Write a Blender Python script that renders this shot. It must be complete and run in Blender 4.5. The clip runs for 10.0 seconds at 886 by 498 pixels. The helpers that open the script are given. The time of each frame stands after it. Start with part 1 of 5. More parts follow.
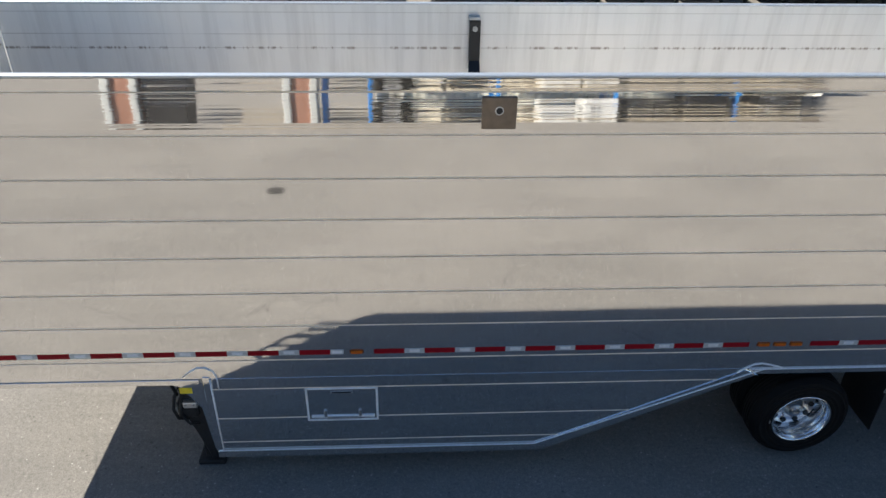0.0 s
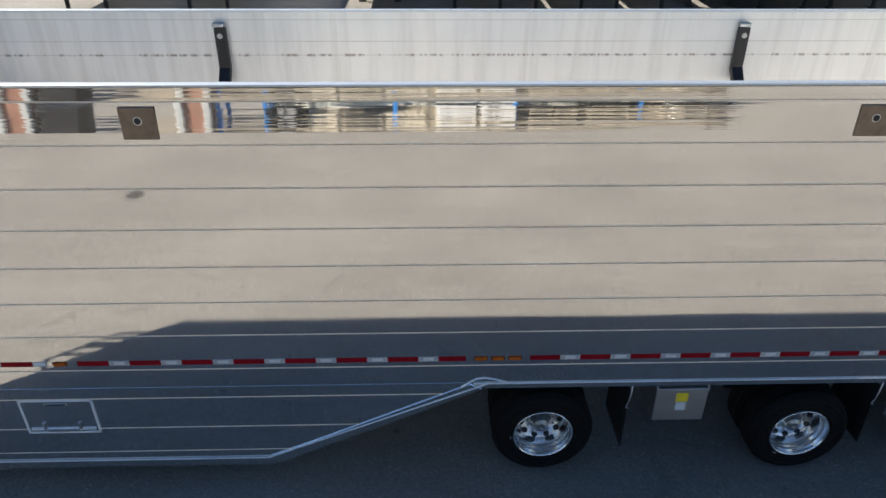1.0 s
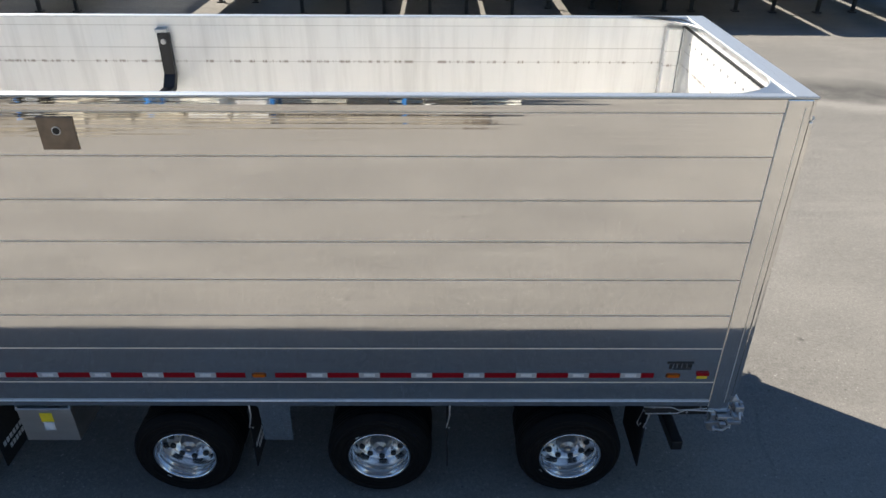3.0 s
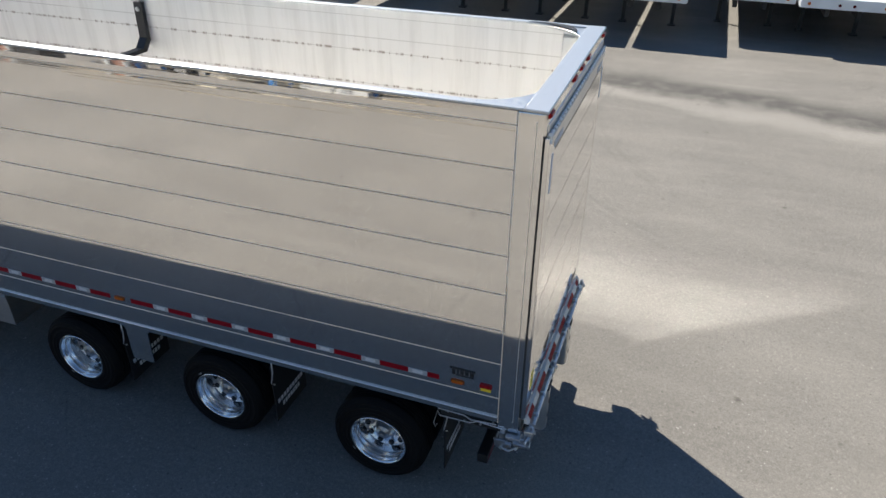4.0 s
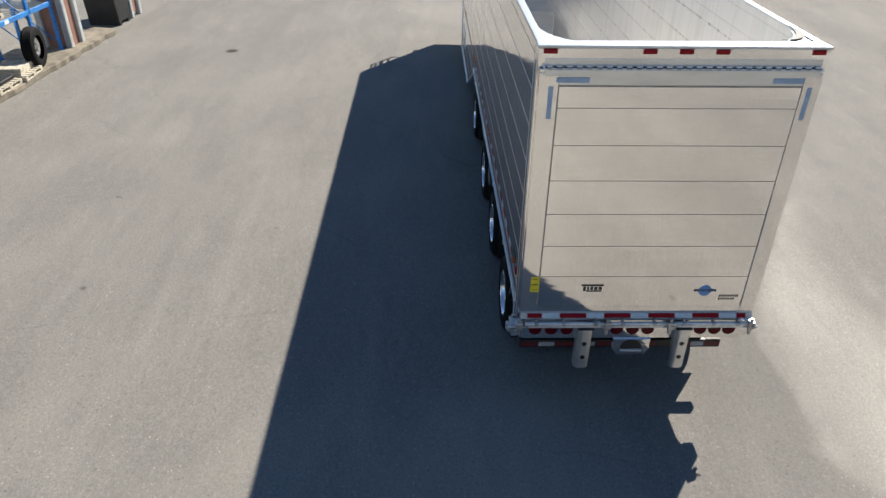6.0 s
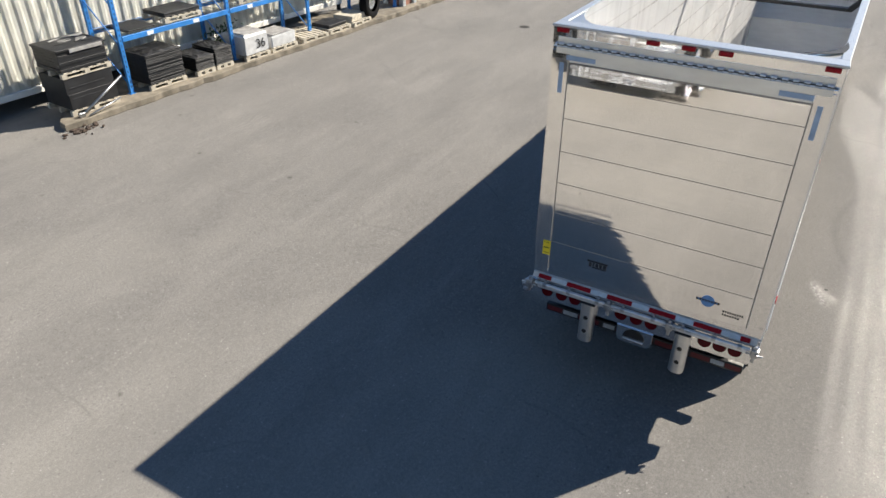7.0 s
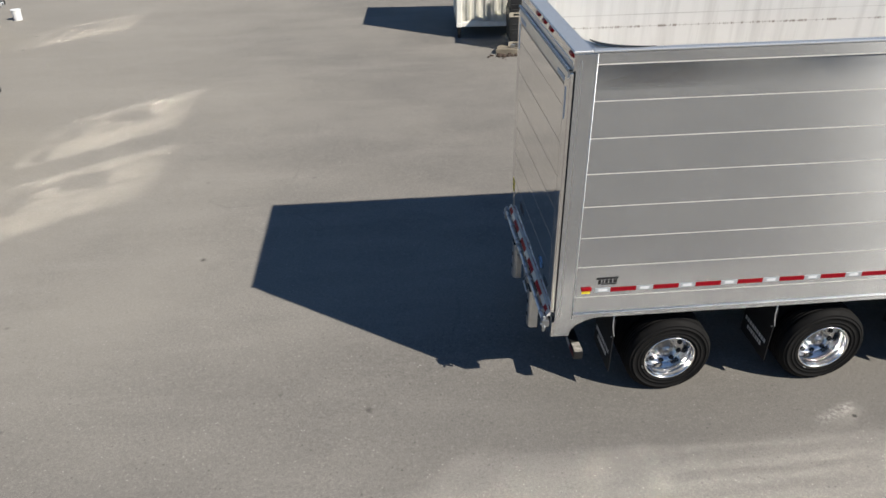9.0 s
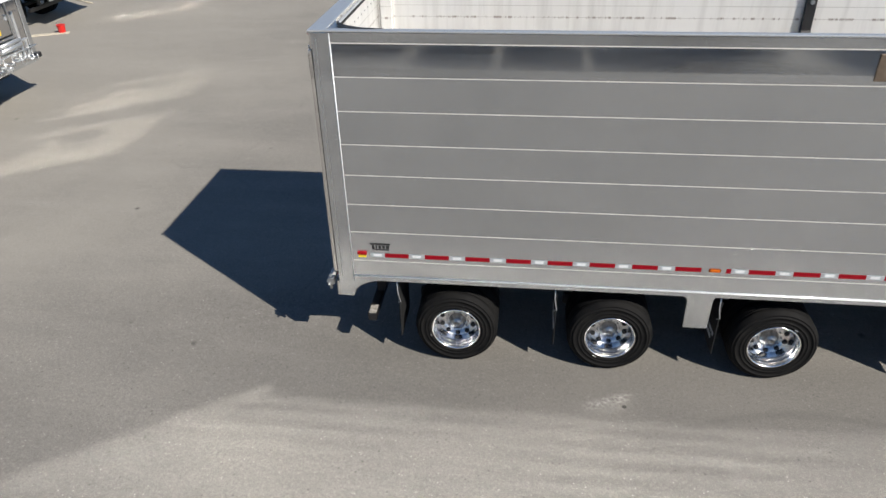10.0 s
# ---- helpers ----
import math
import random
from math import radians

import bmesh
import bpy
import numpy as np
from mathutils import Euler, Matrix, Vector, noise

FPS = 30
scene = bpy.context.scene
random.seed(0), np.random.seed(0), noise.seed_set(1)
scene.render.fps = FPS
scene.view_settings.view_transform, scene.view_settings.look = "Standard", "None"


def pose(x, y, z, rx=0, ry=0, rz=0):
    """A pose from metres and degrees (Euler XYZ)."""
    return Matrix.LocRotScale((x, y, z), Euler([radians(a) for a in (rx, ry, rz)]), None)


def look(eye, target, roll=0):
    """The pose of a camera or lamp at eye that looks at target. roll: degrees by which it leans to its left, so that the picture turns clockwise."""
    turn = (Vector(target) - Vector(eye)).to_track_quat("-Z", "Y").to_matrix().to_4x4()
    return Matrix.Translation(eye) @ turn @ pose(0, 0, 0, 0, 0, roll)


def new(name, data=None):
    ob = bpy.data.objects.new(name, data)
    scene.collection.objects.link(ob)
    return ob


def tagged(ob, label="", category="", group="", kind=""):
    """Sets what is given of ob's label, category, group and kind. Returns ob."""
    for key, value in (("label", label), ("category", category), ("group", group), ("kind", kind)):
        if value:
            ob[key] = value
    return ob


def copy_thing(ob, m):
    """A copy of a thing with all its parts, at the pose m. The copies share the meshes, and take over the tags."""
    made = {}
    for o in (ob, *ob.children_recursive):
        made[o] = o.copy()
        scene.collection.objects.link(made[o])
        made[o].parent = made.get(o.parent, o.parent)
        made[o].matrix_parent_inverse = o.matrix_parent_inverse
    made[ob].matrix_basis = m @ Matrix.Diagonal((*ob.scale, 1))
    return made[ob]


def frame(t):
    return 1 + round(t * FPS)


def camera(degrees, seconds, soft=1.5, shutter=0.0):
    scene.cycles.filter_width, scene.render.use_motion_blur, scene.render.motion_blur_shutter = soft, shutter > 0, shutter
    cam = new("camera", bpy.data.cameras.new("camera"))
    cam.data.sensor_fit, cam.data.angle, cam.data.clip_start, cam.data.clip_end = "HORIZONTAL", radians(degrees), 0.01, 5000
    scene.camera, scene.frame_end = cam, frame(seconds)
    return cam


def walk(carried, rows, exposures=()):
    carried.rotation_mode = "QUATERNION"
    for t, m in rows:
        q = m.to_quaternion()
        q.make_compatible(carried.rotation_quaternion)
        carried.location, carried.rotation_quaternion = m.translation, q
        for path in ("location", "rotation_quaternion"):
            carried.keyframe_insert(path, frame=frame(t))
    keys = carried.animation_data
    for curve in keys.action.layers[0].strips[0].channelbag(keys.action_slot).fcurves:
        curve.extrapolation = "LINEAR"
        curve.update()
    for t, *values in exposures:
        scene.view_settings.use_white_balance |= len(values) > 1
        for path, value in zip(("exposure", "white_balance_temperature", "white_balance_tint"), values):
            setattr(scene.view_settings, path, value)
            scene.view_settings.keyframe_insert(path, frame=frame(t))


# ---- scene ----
cam = camera(64.5, 10.0)
PATH = [
    (0, (-11.882, -6.464, 5.763), (-11.791, -4.749, 4.738), 0.9),
    (0.5, (-10.613, -6.454, 5.76), (-10.518, -4.736, 4.741), 0.9),
    (1, (-9.045, -6.414, 5.794), (-8.99, -4.694, 4.775), 0.4),
    (1.5, (-7.505, -6.366, 5.759), (-7.457, -4.643, 4.744), 0.2),
    (2, (-5.903, -6.293, 5.777), (-5.854, -4.571, 4.761), 0.4),
    (2.5, (-4.19, -6.338, 5.793), (-4.145, -4.612, 4.784), 0.2),
    (3, (-2.714, -6.207, 5.806), (-2.703, -4.485, 4.788), 0.3),
    (3.2, (-2.147, -6.21, 5.811), (-2.181, -4.487, 4.796), 0.5),
    (4.3, (1.993, -5.671, 5.848), (1.15, -4.178, 4.818), 0.6),
    (4.5, (2.638, -5.484, 5.854), (1.617, -4.11, 4.82), 0.7),
    (5, (4.206, -4.709, 5.865), (2.799, -3.745, 4.821), 1.2),
    (5.5, (5.311, -3.755, 5.858), (3.696, -3.205, 4.814), 1.1),
    (5.7, (5.707, -3.226, 5.864), (4.039, -2.869, 4.819), 1.0),
    (6.8, (6.705, 0.583, 5.981), (5.17, -0.13, 4.915), 0.2),
    (7, (6.606, 1.295, 5.993), (5.147, 0.442, 4.924), 0.2),
    (7.5, (5.997, 3.19, 6.001), (4.801, 1.996, 4.932), -0.1),
    (8, (4.901, 4.972, 5.999), (4.031, 3.52, 4.934), -0.3),
    (8.5, (3.47, 6.366, 6.003), (2.955, 4.75, 4.944), -0.6),
    (9, (1.69, 7.382, 5.991), (1.561, 5.687, 4.938), -1.0),
    (9.5, (-0.359, 8.028, 5.995), (-0.193, 6.334, 4.945), -1.2),
    (10, (-2.186, 8.16, 5.978), (-1.964, 6.474, 4.926), -1.4),
]
walk(cam, [(t, look(eye, target, roll)) for t, eye, target, roll in PATH],
     [(0.0, 1.28, 6490, 9), (3.0, 1.26, 6560, 9), (4.5, 1.11, 6430, 9), (5.5, 1.10, 6450, 9), (7.0, 1.07, 6510, 10), (8.0, 0.88, 6460, 10), (8.6, 0.66, 6490, 10), (10.0, 0.64, 6370, 10)])

# ---- daylight ----
SUN_TO = Vector((3.88, -2.79, -4.18))
scene.cycles.blur_glossy = 0.0
scene.cycles.use_guiding = True
scene.cycles.surface_guiding_probability = 0.75
scene.cycles.sample_clamp_indirect = 300.0
world = bpy.data.worlds.new("world")
scene.world = world
world.use_nodes = True
wn = world.node_tree
sky = wn.nodes.new("ShaderNodeTexSky")
sky.sky_type = "NISHITA"
sky.sun_disc = False
sky.sun_elevation = radians(41.2)
sky.ozone_density = 5.2
sky.dust_density = 0.0
sky.sun_rotation = radians(305.7)
wn.links.new(sky.outputs[0], wn.nodes["Background"].inputs[0])
wn.nodes["Background"].inputs[1].default_value = 0.052
sun = new("sun", bpy.data.lights.new("sun", "SUN"))
sun.data.energy, sun.data.angle, sun.data.color = 4.4, radians(0.53), (1.0, 0.93, 0.82)
sun.matrix_world = look((0, 0, 30), Vector((0, 0, 30)) + SUN_TO)


# ---- materials ----
class Mat:
    """A node material with small shortcuts."""

    def __init__(self, name, color=(0.5, 0.5, 0.5), rough=0.5, metal=0.0, spec=0.5):
        self.m = bpy.data.materials.new(name)
        self.m.use_nodes = True
        self.t = self.m.node_tree
        self.b = self.t.nodes["Principled BSDF"]
        self.put("Base Color", (*color, 1))
        self.put("Roughness", rough)
        self.put("Metallic", metal)
        self.put("Specular IOR Level", spec)
        self.co = self.t.nodes.new("ShaderNodeTexCoord").outputs["Object"]

    def put(self, key, value):
        if hasattr(value, "is_linked"):
            self.t.links.new(value, self.b.inputs[key])
        else:
            self.b.inputs[key].default_value = value

    def scaled(self, sx, sy, sz, src=None):
        n = self.t.nodes.new("ShaderNodeMapping")
        n.inputs["Scale"].default_value = (sx, sy, sz)
        self.t.links.new(src or self.co, n.inputs["Vector"])
        return n.outputs[0]

    def grain(self, scale, detail=3, vec=None, rough=0.55):
        n = self.t.nodes.new("ShaderNodeTexNoise")
        n.inputs["Scale"].default_value, n.inputs["Detail"].default_value, n.inputs["Roughness"].default_value = scale, detail, rough
        self.t.links.new(vec or self.co, n.inputs["Vector"])
        return n.outputs["Fac"]

    def cells(self, scale, vec=None):
        n = self.t.nodes.new("ShaderNodeTexVoronoi")
        n.inputs["Scale"].default_value = scale
        self.t.links.new(vec or self.co, n.inputs["Vector"])
        return n.outputs["Distance"]

    def fit(self, src, a, b, c, d):
        n = self.t.nodes.new("ShaderNodeMapRange")
        for i, v in enumerate((a, b, c, d)):
            n.inputs[i + 1].default_value = v
        self.t.links.new(src, n.inputs[0])
        return n.outputs[0]

    def math(self, op, a, b=0.0, c=0.0):
        n = self.t.nodes.new("ShaderNodeMath")
        n.operation = op
        for i, v in enumerate((a, b, c)):
            if hasattr(v, "is_linked"):
                self.t.links.new(v, n.inputs[i])
            else:
                n.inputs[i].default_value = v
        return n.outputs[0]

    def mix(self, fac, a, b, kind="MIX"):
        n = self.t.nodes.new("ShaderNodeMix")
        n.data_type, n.blend_type = "RGBA", kind
        for k, v in ((0, fac), (6, a), (7, b)):
            if hasattr(v, "is_linked"):
                self.t.links.new(v, n.inputs[k])
            else:
                n.inputs[k].default_value = v if k == 0 else (*v, 1)
        return n.outputs[2]

    def axes(self):
        n = self.t.nodes.new("ShaderNodeSeparateXYZ")
        self.t.links.new(self.co, n.inputs[0])
        return n.outputs

    def random(self):
        return self.t.nodes.new("ShaderNodeObjectInfo").outputs["Random"]

    def bump(self, height, strength=0.3, dist=0.01, after=None):
        n = self.t.nodes.new("ShaderNodeBump")
        n.inputs["Strength"].default_value, n.inputs["Distance"].default_value = strength, dist
        self.t.links.new(height, n.inputs["Height"])
        if after is not None:
            self.t.links.new(after, n.inputs["Normal"])
        self.t.links.new(n.outputs[0], self.b.inputs["Normal"])
        return n.outputs[0]


def plain(name, color, rough=0.5, metal=0.0, var=0.25, scale=6.0, bump=0.1, spec=0.5):
    """Paint, plastic, steel: one colour with uneven tone, gloss and fine relief."""
    m = Mat(name, color, rough, metal, spec)
    g, f = m.grain(scale, 4), m.grain(scale * 12, 3)
    lo, hi = [c * (1 - var) for c in color], [min(1, c * (1 + var)) for c in color]
    m.put("Base Color", m.mix(m.fit(g, 0.3, 0.7, 0, 1), lo, hi))
    m.put("Roughness", m.fit(f, 0.3, 0.7, max(0.02, rough - 0.08), min(1, rough + 0.1)))
    m.bump(f, bump, 0.004)
    return m.m


def polished_aluminium(name, tone=0.94, rough=0.045, aniso=0.8, haze_rough=0.2, haze_aniso=0.4, haze_from=0.06, haze_to=0.15, ripple=0.05, pitch=34, tint=(1.0, 0.985, 0.965), wave=0.22, wave_scale=(0.45, 0.45, 4), spread=0.025):
    """Mill-rolled mirror aluminium: a sharp mirror with a faint haze; the rolling lines smear reflections upright."""
    full = tuple(tone * k for k in tint)
    m = Mat(name, full, rough, 1.0)
    lines = m.grain(1.0, 1, m.scaled(0.30, 0.30, pitch), 0.5)
    waves = m.grain(1.0, 1, m.scaled(*wave_scale), 0.5)
    dull = m.grain(1.0, 4, m.scaled(0.8, 0.8, 3.0), 0.6)
    streak = m.grain(1.0, 5, m.scaled(0.6, 0.6, 70), 0.6)
    rnd = m.random()
    c = m.mix(m.fit(dull, 0.35, 0.7, 0, 0.5), full, tuple(0.90 * k for k in full))
    c = m.mix(m.fit(rnd, 0, 1, 0.0, 0.35), c, tuple(0.94 * k for k in full))
    m.put("Base Color", c)
    m.put("Roughness", m.fit(streak, 0.3, 0.75, rough - 0.015, rough + spread))
    m.put("Anisotropic", aniso)
    tan = m.t.nodes.new("ShaderNodeTangent")
    tan.direction_type, tan.uv_map = "UV_MAP", "run"
    m.t.links.new(tan.outputs[0], m.b.inputs["Tangent"])
    n1 = m.bump(waves, wave, 0.004)
    n2 = m.bump(lines, ripple, 0.002, n1)
    haze = m.t.nodes.new("ShaderNodeBsdfAnisotropic")
    m.t.links.new(c, haze.inputs["Color"])
    haze.inputs["Roughness"].default_value, haze.inputs["Anisotropy"].default_value = haze_rough, haze_aniso
    m.t.links.new(tan.outputs[0], haze.inputs["Tangent"])
    m.t.links.new(n2, haze.inputs["Normal"])
    both = m.t.nodes.new("ShaderNodeMixShader")
    m.t.links.new(m.fit(dull, 0.3, 0.7, haze_from, haze_to), both.inputs[0])
    m.t.links.new(m.b.outputs[0], both.inputs[1])
    m.t.links.new(haze.outputs[0], both.inputs[2])
    m.t.links.new(both.outputs[0], m.t.nodes["Material Output"].inputs["Surface"])
    return m.m


ALU = polished_aluminium("polished aluminium sheet", rough=0.03, ripple=0.05, pitch=20, haze_rough=0.40, haze_aniso=0.35, haze_from=0.09, haze_to=0.14, spread=0.012)
ALU_TOP = polished_aluminium("polished aluminium upper sheet", rough=0.032, ripple=0.32, pitch=40, spread=0.012)
ALU_DOOR = polished_aluminium("polished aluminium tailgate sheet", 0.95, 0.04, ripple=0.4, pitch=15, haze_from=0.03, haze_to=0.08)
# copy of the polished sheet for sunlit faces, their greyer look put into its colour
ALU_SUNLIT = polished_aluminium("polished aluminium sheet, sunlit copy", 0.83, 0.08, 0.75, 0.36, -0.75, 0.035, 0.065, tint=(0.945, 0.986, 1.03), spread=0.046)
ALU_TAIL = polished_aluminium("polished aluminium tailgate sheet, buckled", 0.78, 0.075, 0.3, 0.36, -0.5, 0.03, 0.07, wave=0.9, wave_scale=(1.1, 1.1, 1.3))


def make_rough_alu():
    m = Mat("mill aluminium", (0.72, 0.72, 0.71), 0.38, 1.0)
    g = m.grain(1.0, 4, m.scaled(2, 2, 9))
    m.put("Base Color", m.mix(g, (0.58, 0.58, 0.57), (0.82, 0.82, 0.81)))
    m.put("Roughness", m.fit(m.grain(30, 3), 0.3, 0.7, 0.3, 0.48))
    m.bump(m.grain(60, 3), 0.08, 0.002)
    return m.m


def make_liner():
    """Inner wall sheets: whitish worn aluminium, dark weld spots along the seams and dirt runs below them."""
    m = Mat("worn inner sheet", (0.78, 0.77, 0.74), 0.42, 0.48)
    x, y, z = m.axes()
    run = m.grain(1.0, 5, m.scaled(7, 7, 0.5), 0.65)
    blot = m.grain(1.0, 4, m.scaled(1.2, 1.2, 2.5))
    c = m.mix(m.fit(run, 0.46, 0.70, 0, 0.55), (0.765, 0.757, 0.738), (0.55, 0.54, 0.52))
    c = m.mix(m.fit(blot, 0.5, 0.8, 0, 0.4), c, (0.70, 0.70, 0.69))
    seam = m.math("ABSOLUTE", m.math("SUBTRACT", m.math("FRACT", m.math("MULTIPLY_ADD", z, 2.68, 0.535)), 0.5))
    near = m.math("MULTIPLY", m.fit(seam, 0.0, 0.055, 1, 0), m.fit(z, 3.85, 3.90, 1, 0))
    dash = m.fit(m.grain(1.0, 4, m.scaled(13, 13, 2.0), 0.75), 0.50, 0.57, 0, 0.95)
    c = m.mix(m.math("MULTIPLY", near, dash), c, (0.16, 0.12, 0.09))
    line = m.fit(seam, 0.0, 0.018, 0.5, 0)
    c = m.mix(line, c, (0.3, 0.28, 0.26))
    upper = m.math("MULTIPLY", m.fit(m.math("ABSOLUTE", m.math("SUBTRACT", z, 3.865)), 0.002, 0.008, 0.5, 0), m.fit(m.grain(1.0, 3, m.scaled(0.9, 0.9, 1)), 0.35, 0.55, 0.3, 1))
    c = m.mix(upper, c, (0.34, 0.32, 0.30))
    m.put("Base Color", c)
    m.put("Roughness", m.fit(blot, 0.3, 0.7, 0.28, 0.5))
    m.bump(m.grain(1.0, 3, m.scaled(3, 3, 20)), 0.12, 0.003)
    return m.m


def make_asphalt():
    """Sun-bleached, dusty asphalt: aggregate, patches, faint tyre lanes, a damp run-off streak and pale scuffs."""
    m = Mat("weathered asphalt", (0.2, 0.19, 0.175), 0.92, 0.0, 0.25)
    x, y, z = m.axes()
    fine, mid = m.grain(90, 3, None, 0.7), m.grain(9, 5, None, 0.65)
    big = m.grain(0.35, 5, None, 0.6)
    stone = m.cells(140)
    lanes = m.grain(1.0, 5, m.scaled(0.10, 0.9, 1), 0.6)
    c = m.mix(m.fit(big, 0.3, 0.7, 0, 1), (0.225, 0.211, 0.189), (0.29, 0.271, 0.243))
    worn = m.grain(1.0, 5, m.scaled(0.22, 0.5, 1), 0.65)
    c = m.mix(m.fit(worn, 0.40, 0.60, 0.65, 0), c, (0.16, 0.151, 0.138))
    sweep = m.grain(1.0, 6, m.scaled(0.16, 1.1, 1), 0.7)
    c = m.mix(m.fit(sweep, 0.52, 0.70, 0, 0.5), c, (0.36, 0.338, 0.305))
    c = m.mix(m.fit(mid, 0.35, 0.7, 0, 0.55), c, (0.30, 0.282, 0.255))
    c = m.mix(m.fit(lanes, 0.5, 0.72, 0, 0.35), c, (0.17, 0.162, 0.15))
    c = m.mix(m.fit(fine, 0.42, 0.58, 0, 0.62), c, (0.105, 0.10, 0.094))
    coarse = m.grain(26, 5, None, 0.8)
    c = m.mix(m.fit(coarse, 0.51, 0.61, 0, 0.5), c, (0.12, 0.115, 0.108))
    c = m.mix(m.fit(coarse, 0.34, 0.44, 0.42, 0), c, (0.42, 0.40, 0.37))
    pick = m.grain(3.1, 3)
    c = m.mix(m.math("MULTIPLY", m.fit(m.cells(11), 0.08, 0.17, 0.85, 0), m.fit(pick, 0.50, 0.56, 0, 1)), c, (0.085, 0.08, 0.074))
    c = m.mix(m.math("MULTIPLY", m.fit(m.cells(14), 0.07, 0.15, 0.8, 0), m.fit(pick, 0.44, 0.50, 1, 0)), c, (0.48, 0.46, 0.43))
    # old cracks and worn arcs
    edge = m.t.nodes.new("ShaderNodeTexVoronoi")
    edge.feature, edge.inputs["Scale"].default_value = "DISTANCE_TO_EDGE", 0.16
    warp = m.t.nodes.new("ShaderNodeVectorMath")
    m.t.links.new(m.co, warp.inputs[0])
    bend = m.t.nodes.new("ShaderNodeTexNoise")
    bend.inputs["Scale"].default_value = 0.5
    m.t.links.new(m.co, bend.inputs["Vector"])
    m.t.links.new(bend.outputs["Color"], warp.inputs[1])
    m.t.links.new(warp.outputs[0], edge.inputs["Vector"])
    crack = m.math("MULTIPLY", m.fit(edge.outputs["Distance"], 0.0, 0.004, 1, 0), m.fit(m.grain(0.7, 3), 0.5, 0.62, 0, 0.45))
    c = m.mix(crack, c, (0.10, 0.095, 0.088))
    c = m.mix(m.fit(stone, 0.0, 0.28, 0.5, 0), c, (0.46, 0.44, 0.41))
    c = m.mix(m.fit(m.cells(31), 0.0, 0.10, 0.6, 0), c, (0.40, 0.385, 0.36))
    # paler apron towards the yard's open end
    dusty = m.math("MULTIPLY", m.fit(m.math("ADD", x, m.fit(m.grain(0.25, 4), 0.2, 0.8, -5, 5)), 0.0, 9.0, 0, 0.42), m.fit(y, -1.0, 5.0, 1, 0))
    c = m.mix(dusty, c, (0.37, 0.345, 0.30))
    # darker strip along the ground where the wheels stand
    strip = m.math("MULTIPLY", m.fit(m.math("ABSOLUTE", m.math("SUBTRACT", m.math("ADD", y, m.fit(m.grain(0.8, 4), 0, 1, -0.6, 0.6)), 1.7)), 0.5, 1.3, 0.42, 0), m.fit(x, 0.0, 2.5, 1, 0))
    c = m.mix(m.math("MULTIPLY", strip, m.fit(x, -14, -11, 0, 1)), c, (0.125, 0.119, 0.110))
    # damp run-off streak past the parked row
    wob = m.fit(m.grain(0.5, 4), 0, 1, -0.9, 0.9)
    d = m.math("ADD", m.math("ADD", m.math("MULTIPLY", x, 0.215), y), wob)
    band = m.fit(m.math("ABSOLUTE", m.math("SUBTRACT", d, 13.6)), 0.3, 1.0, 1, 0)
    side = m.math("MULTIPLY", m.fit(x, -13, -10, 0, 1), m.fit(m.grain(2.0, 4), 0.3, 0.6, 0.55, 1))
    c = m.mix(m.math("MULTIPLY", m.math("MULTIPLY", band, side), 0.85), c, (0.075, 0.072, 0.068))
    rimmed = m.math("MULTIPLY", m.fit(m.math("ABSOLUTE", m.math("SUBTRACT", d, 12.35)), 0.1, 0.6, 0.22, 0), m.fit(x, -13, -9, 0, 1))
    c = m.mix(rimmed, c, (0.44, 0.42, 0.38))
    # brown seepage pool in front of the parked van
    ex = m.math("POWER", m.math("MULTIPLY", m.math("ADD", x, 7.6), 0.33), 2.0)
    ey = m.math("POWER", m.math("MULTIPLY", m.math("SUBTRACT", m.math("MULTIPLY_ADD", x, 0.22, y), 14.5), 1.1), 2.0)
    pool = m.fit(m.math("ADD", m.math("ADD", ex, ey), m.fit(m.grain(1.3, 4), 0, 1, -0.6, 0.6)), 0.55, 1.1, 0.92, 0)
    c = m.mix(pool, c, (0.040, 0.028, 0.018))
    # wet patch under the first parked deck
    wx = m.math("POWER", m.math("MULTIPLY", m.math("ADD", x, 9.9), 0.5), 2.0)
    wy = m.math("POWER", m.math("MULTIPLY", m.math("SUBTRACT", y, 16.6), 0.8), 2.0)
    wet = m.fit(m.math("ADD", m.math("ADD", wx, wy), m.fit(m.grain(1.1, 4), 0, 1, -0.5, 0.5)), 0.5, 1.1, 0.85, 0)
    c = m.mix(wet, c, (0.05, 0.047, 0.043))
    # an oil patch on the open yard
    oil = m.math("ADD", m.math("POWER", m.math("MULTIPLY", m.math("ADD", x, 14.36), 5.5), 2.0), m.math("POWER", m.math("MULTIPLY", m.math("ADD", y, 7.98), 5.5), 2.0))
    c = m.mix(m.fit(oil, 0.5, 1.2, 0.9, 0), c, (0.03, 0.028, 0.026))
    # small dark spots of oil and grit
    spots = m.math("MULTIPLY", m.fit(m.cells(0.9), 0.0, 0.06, 0.9, 0), m.fit(m.grain(6, 3), 0.4, 0.5, 0, 1))
    c = m.mix(spots, c, (0.06, 0.055, 0.05))
    # a curved tyre mark, a chalky scuff and an oil dot beside the trailer
    rad = m.math("SQRT", m.math("ADD", m.math("POWER", m.math("ADD", x, 5.6), 2.0), m.math("POWER", m.math("SUBTRACT", y, 4.95), 2.0)))
    ring = m.math("MULTIPLY", m.fit(m.math("ABSOLUTE", m.math("SUBTRACT", rad, 3.1)), 0.02, 0.10, 0.3, 0), m.fit(y, 2.0, 2.3, 1, 0))
    c = m.mix(ring, c, (0.115, 0.11, 0.102))
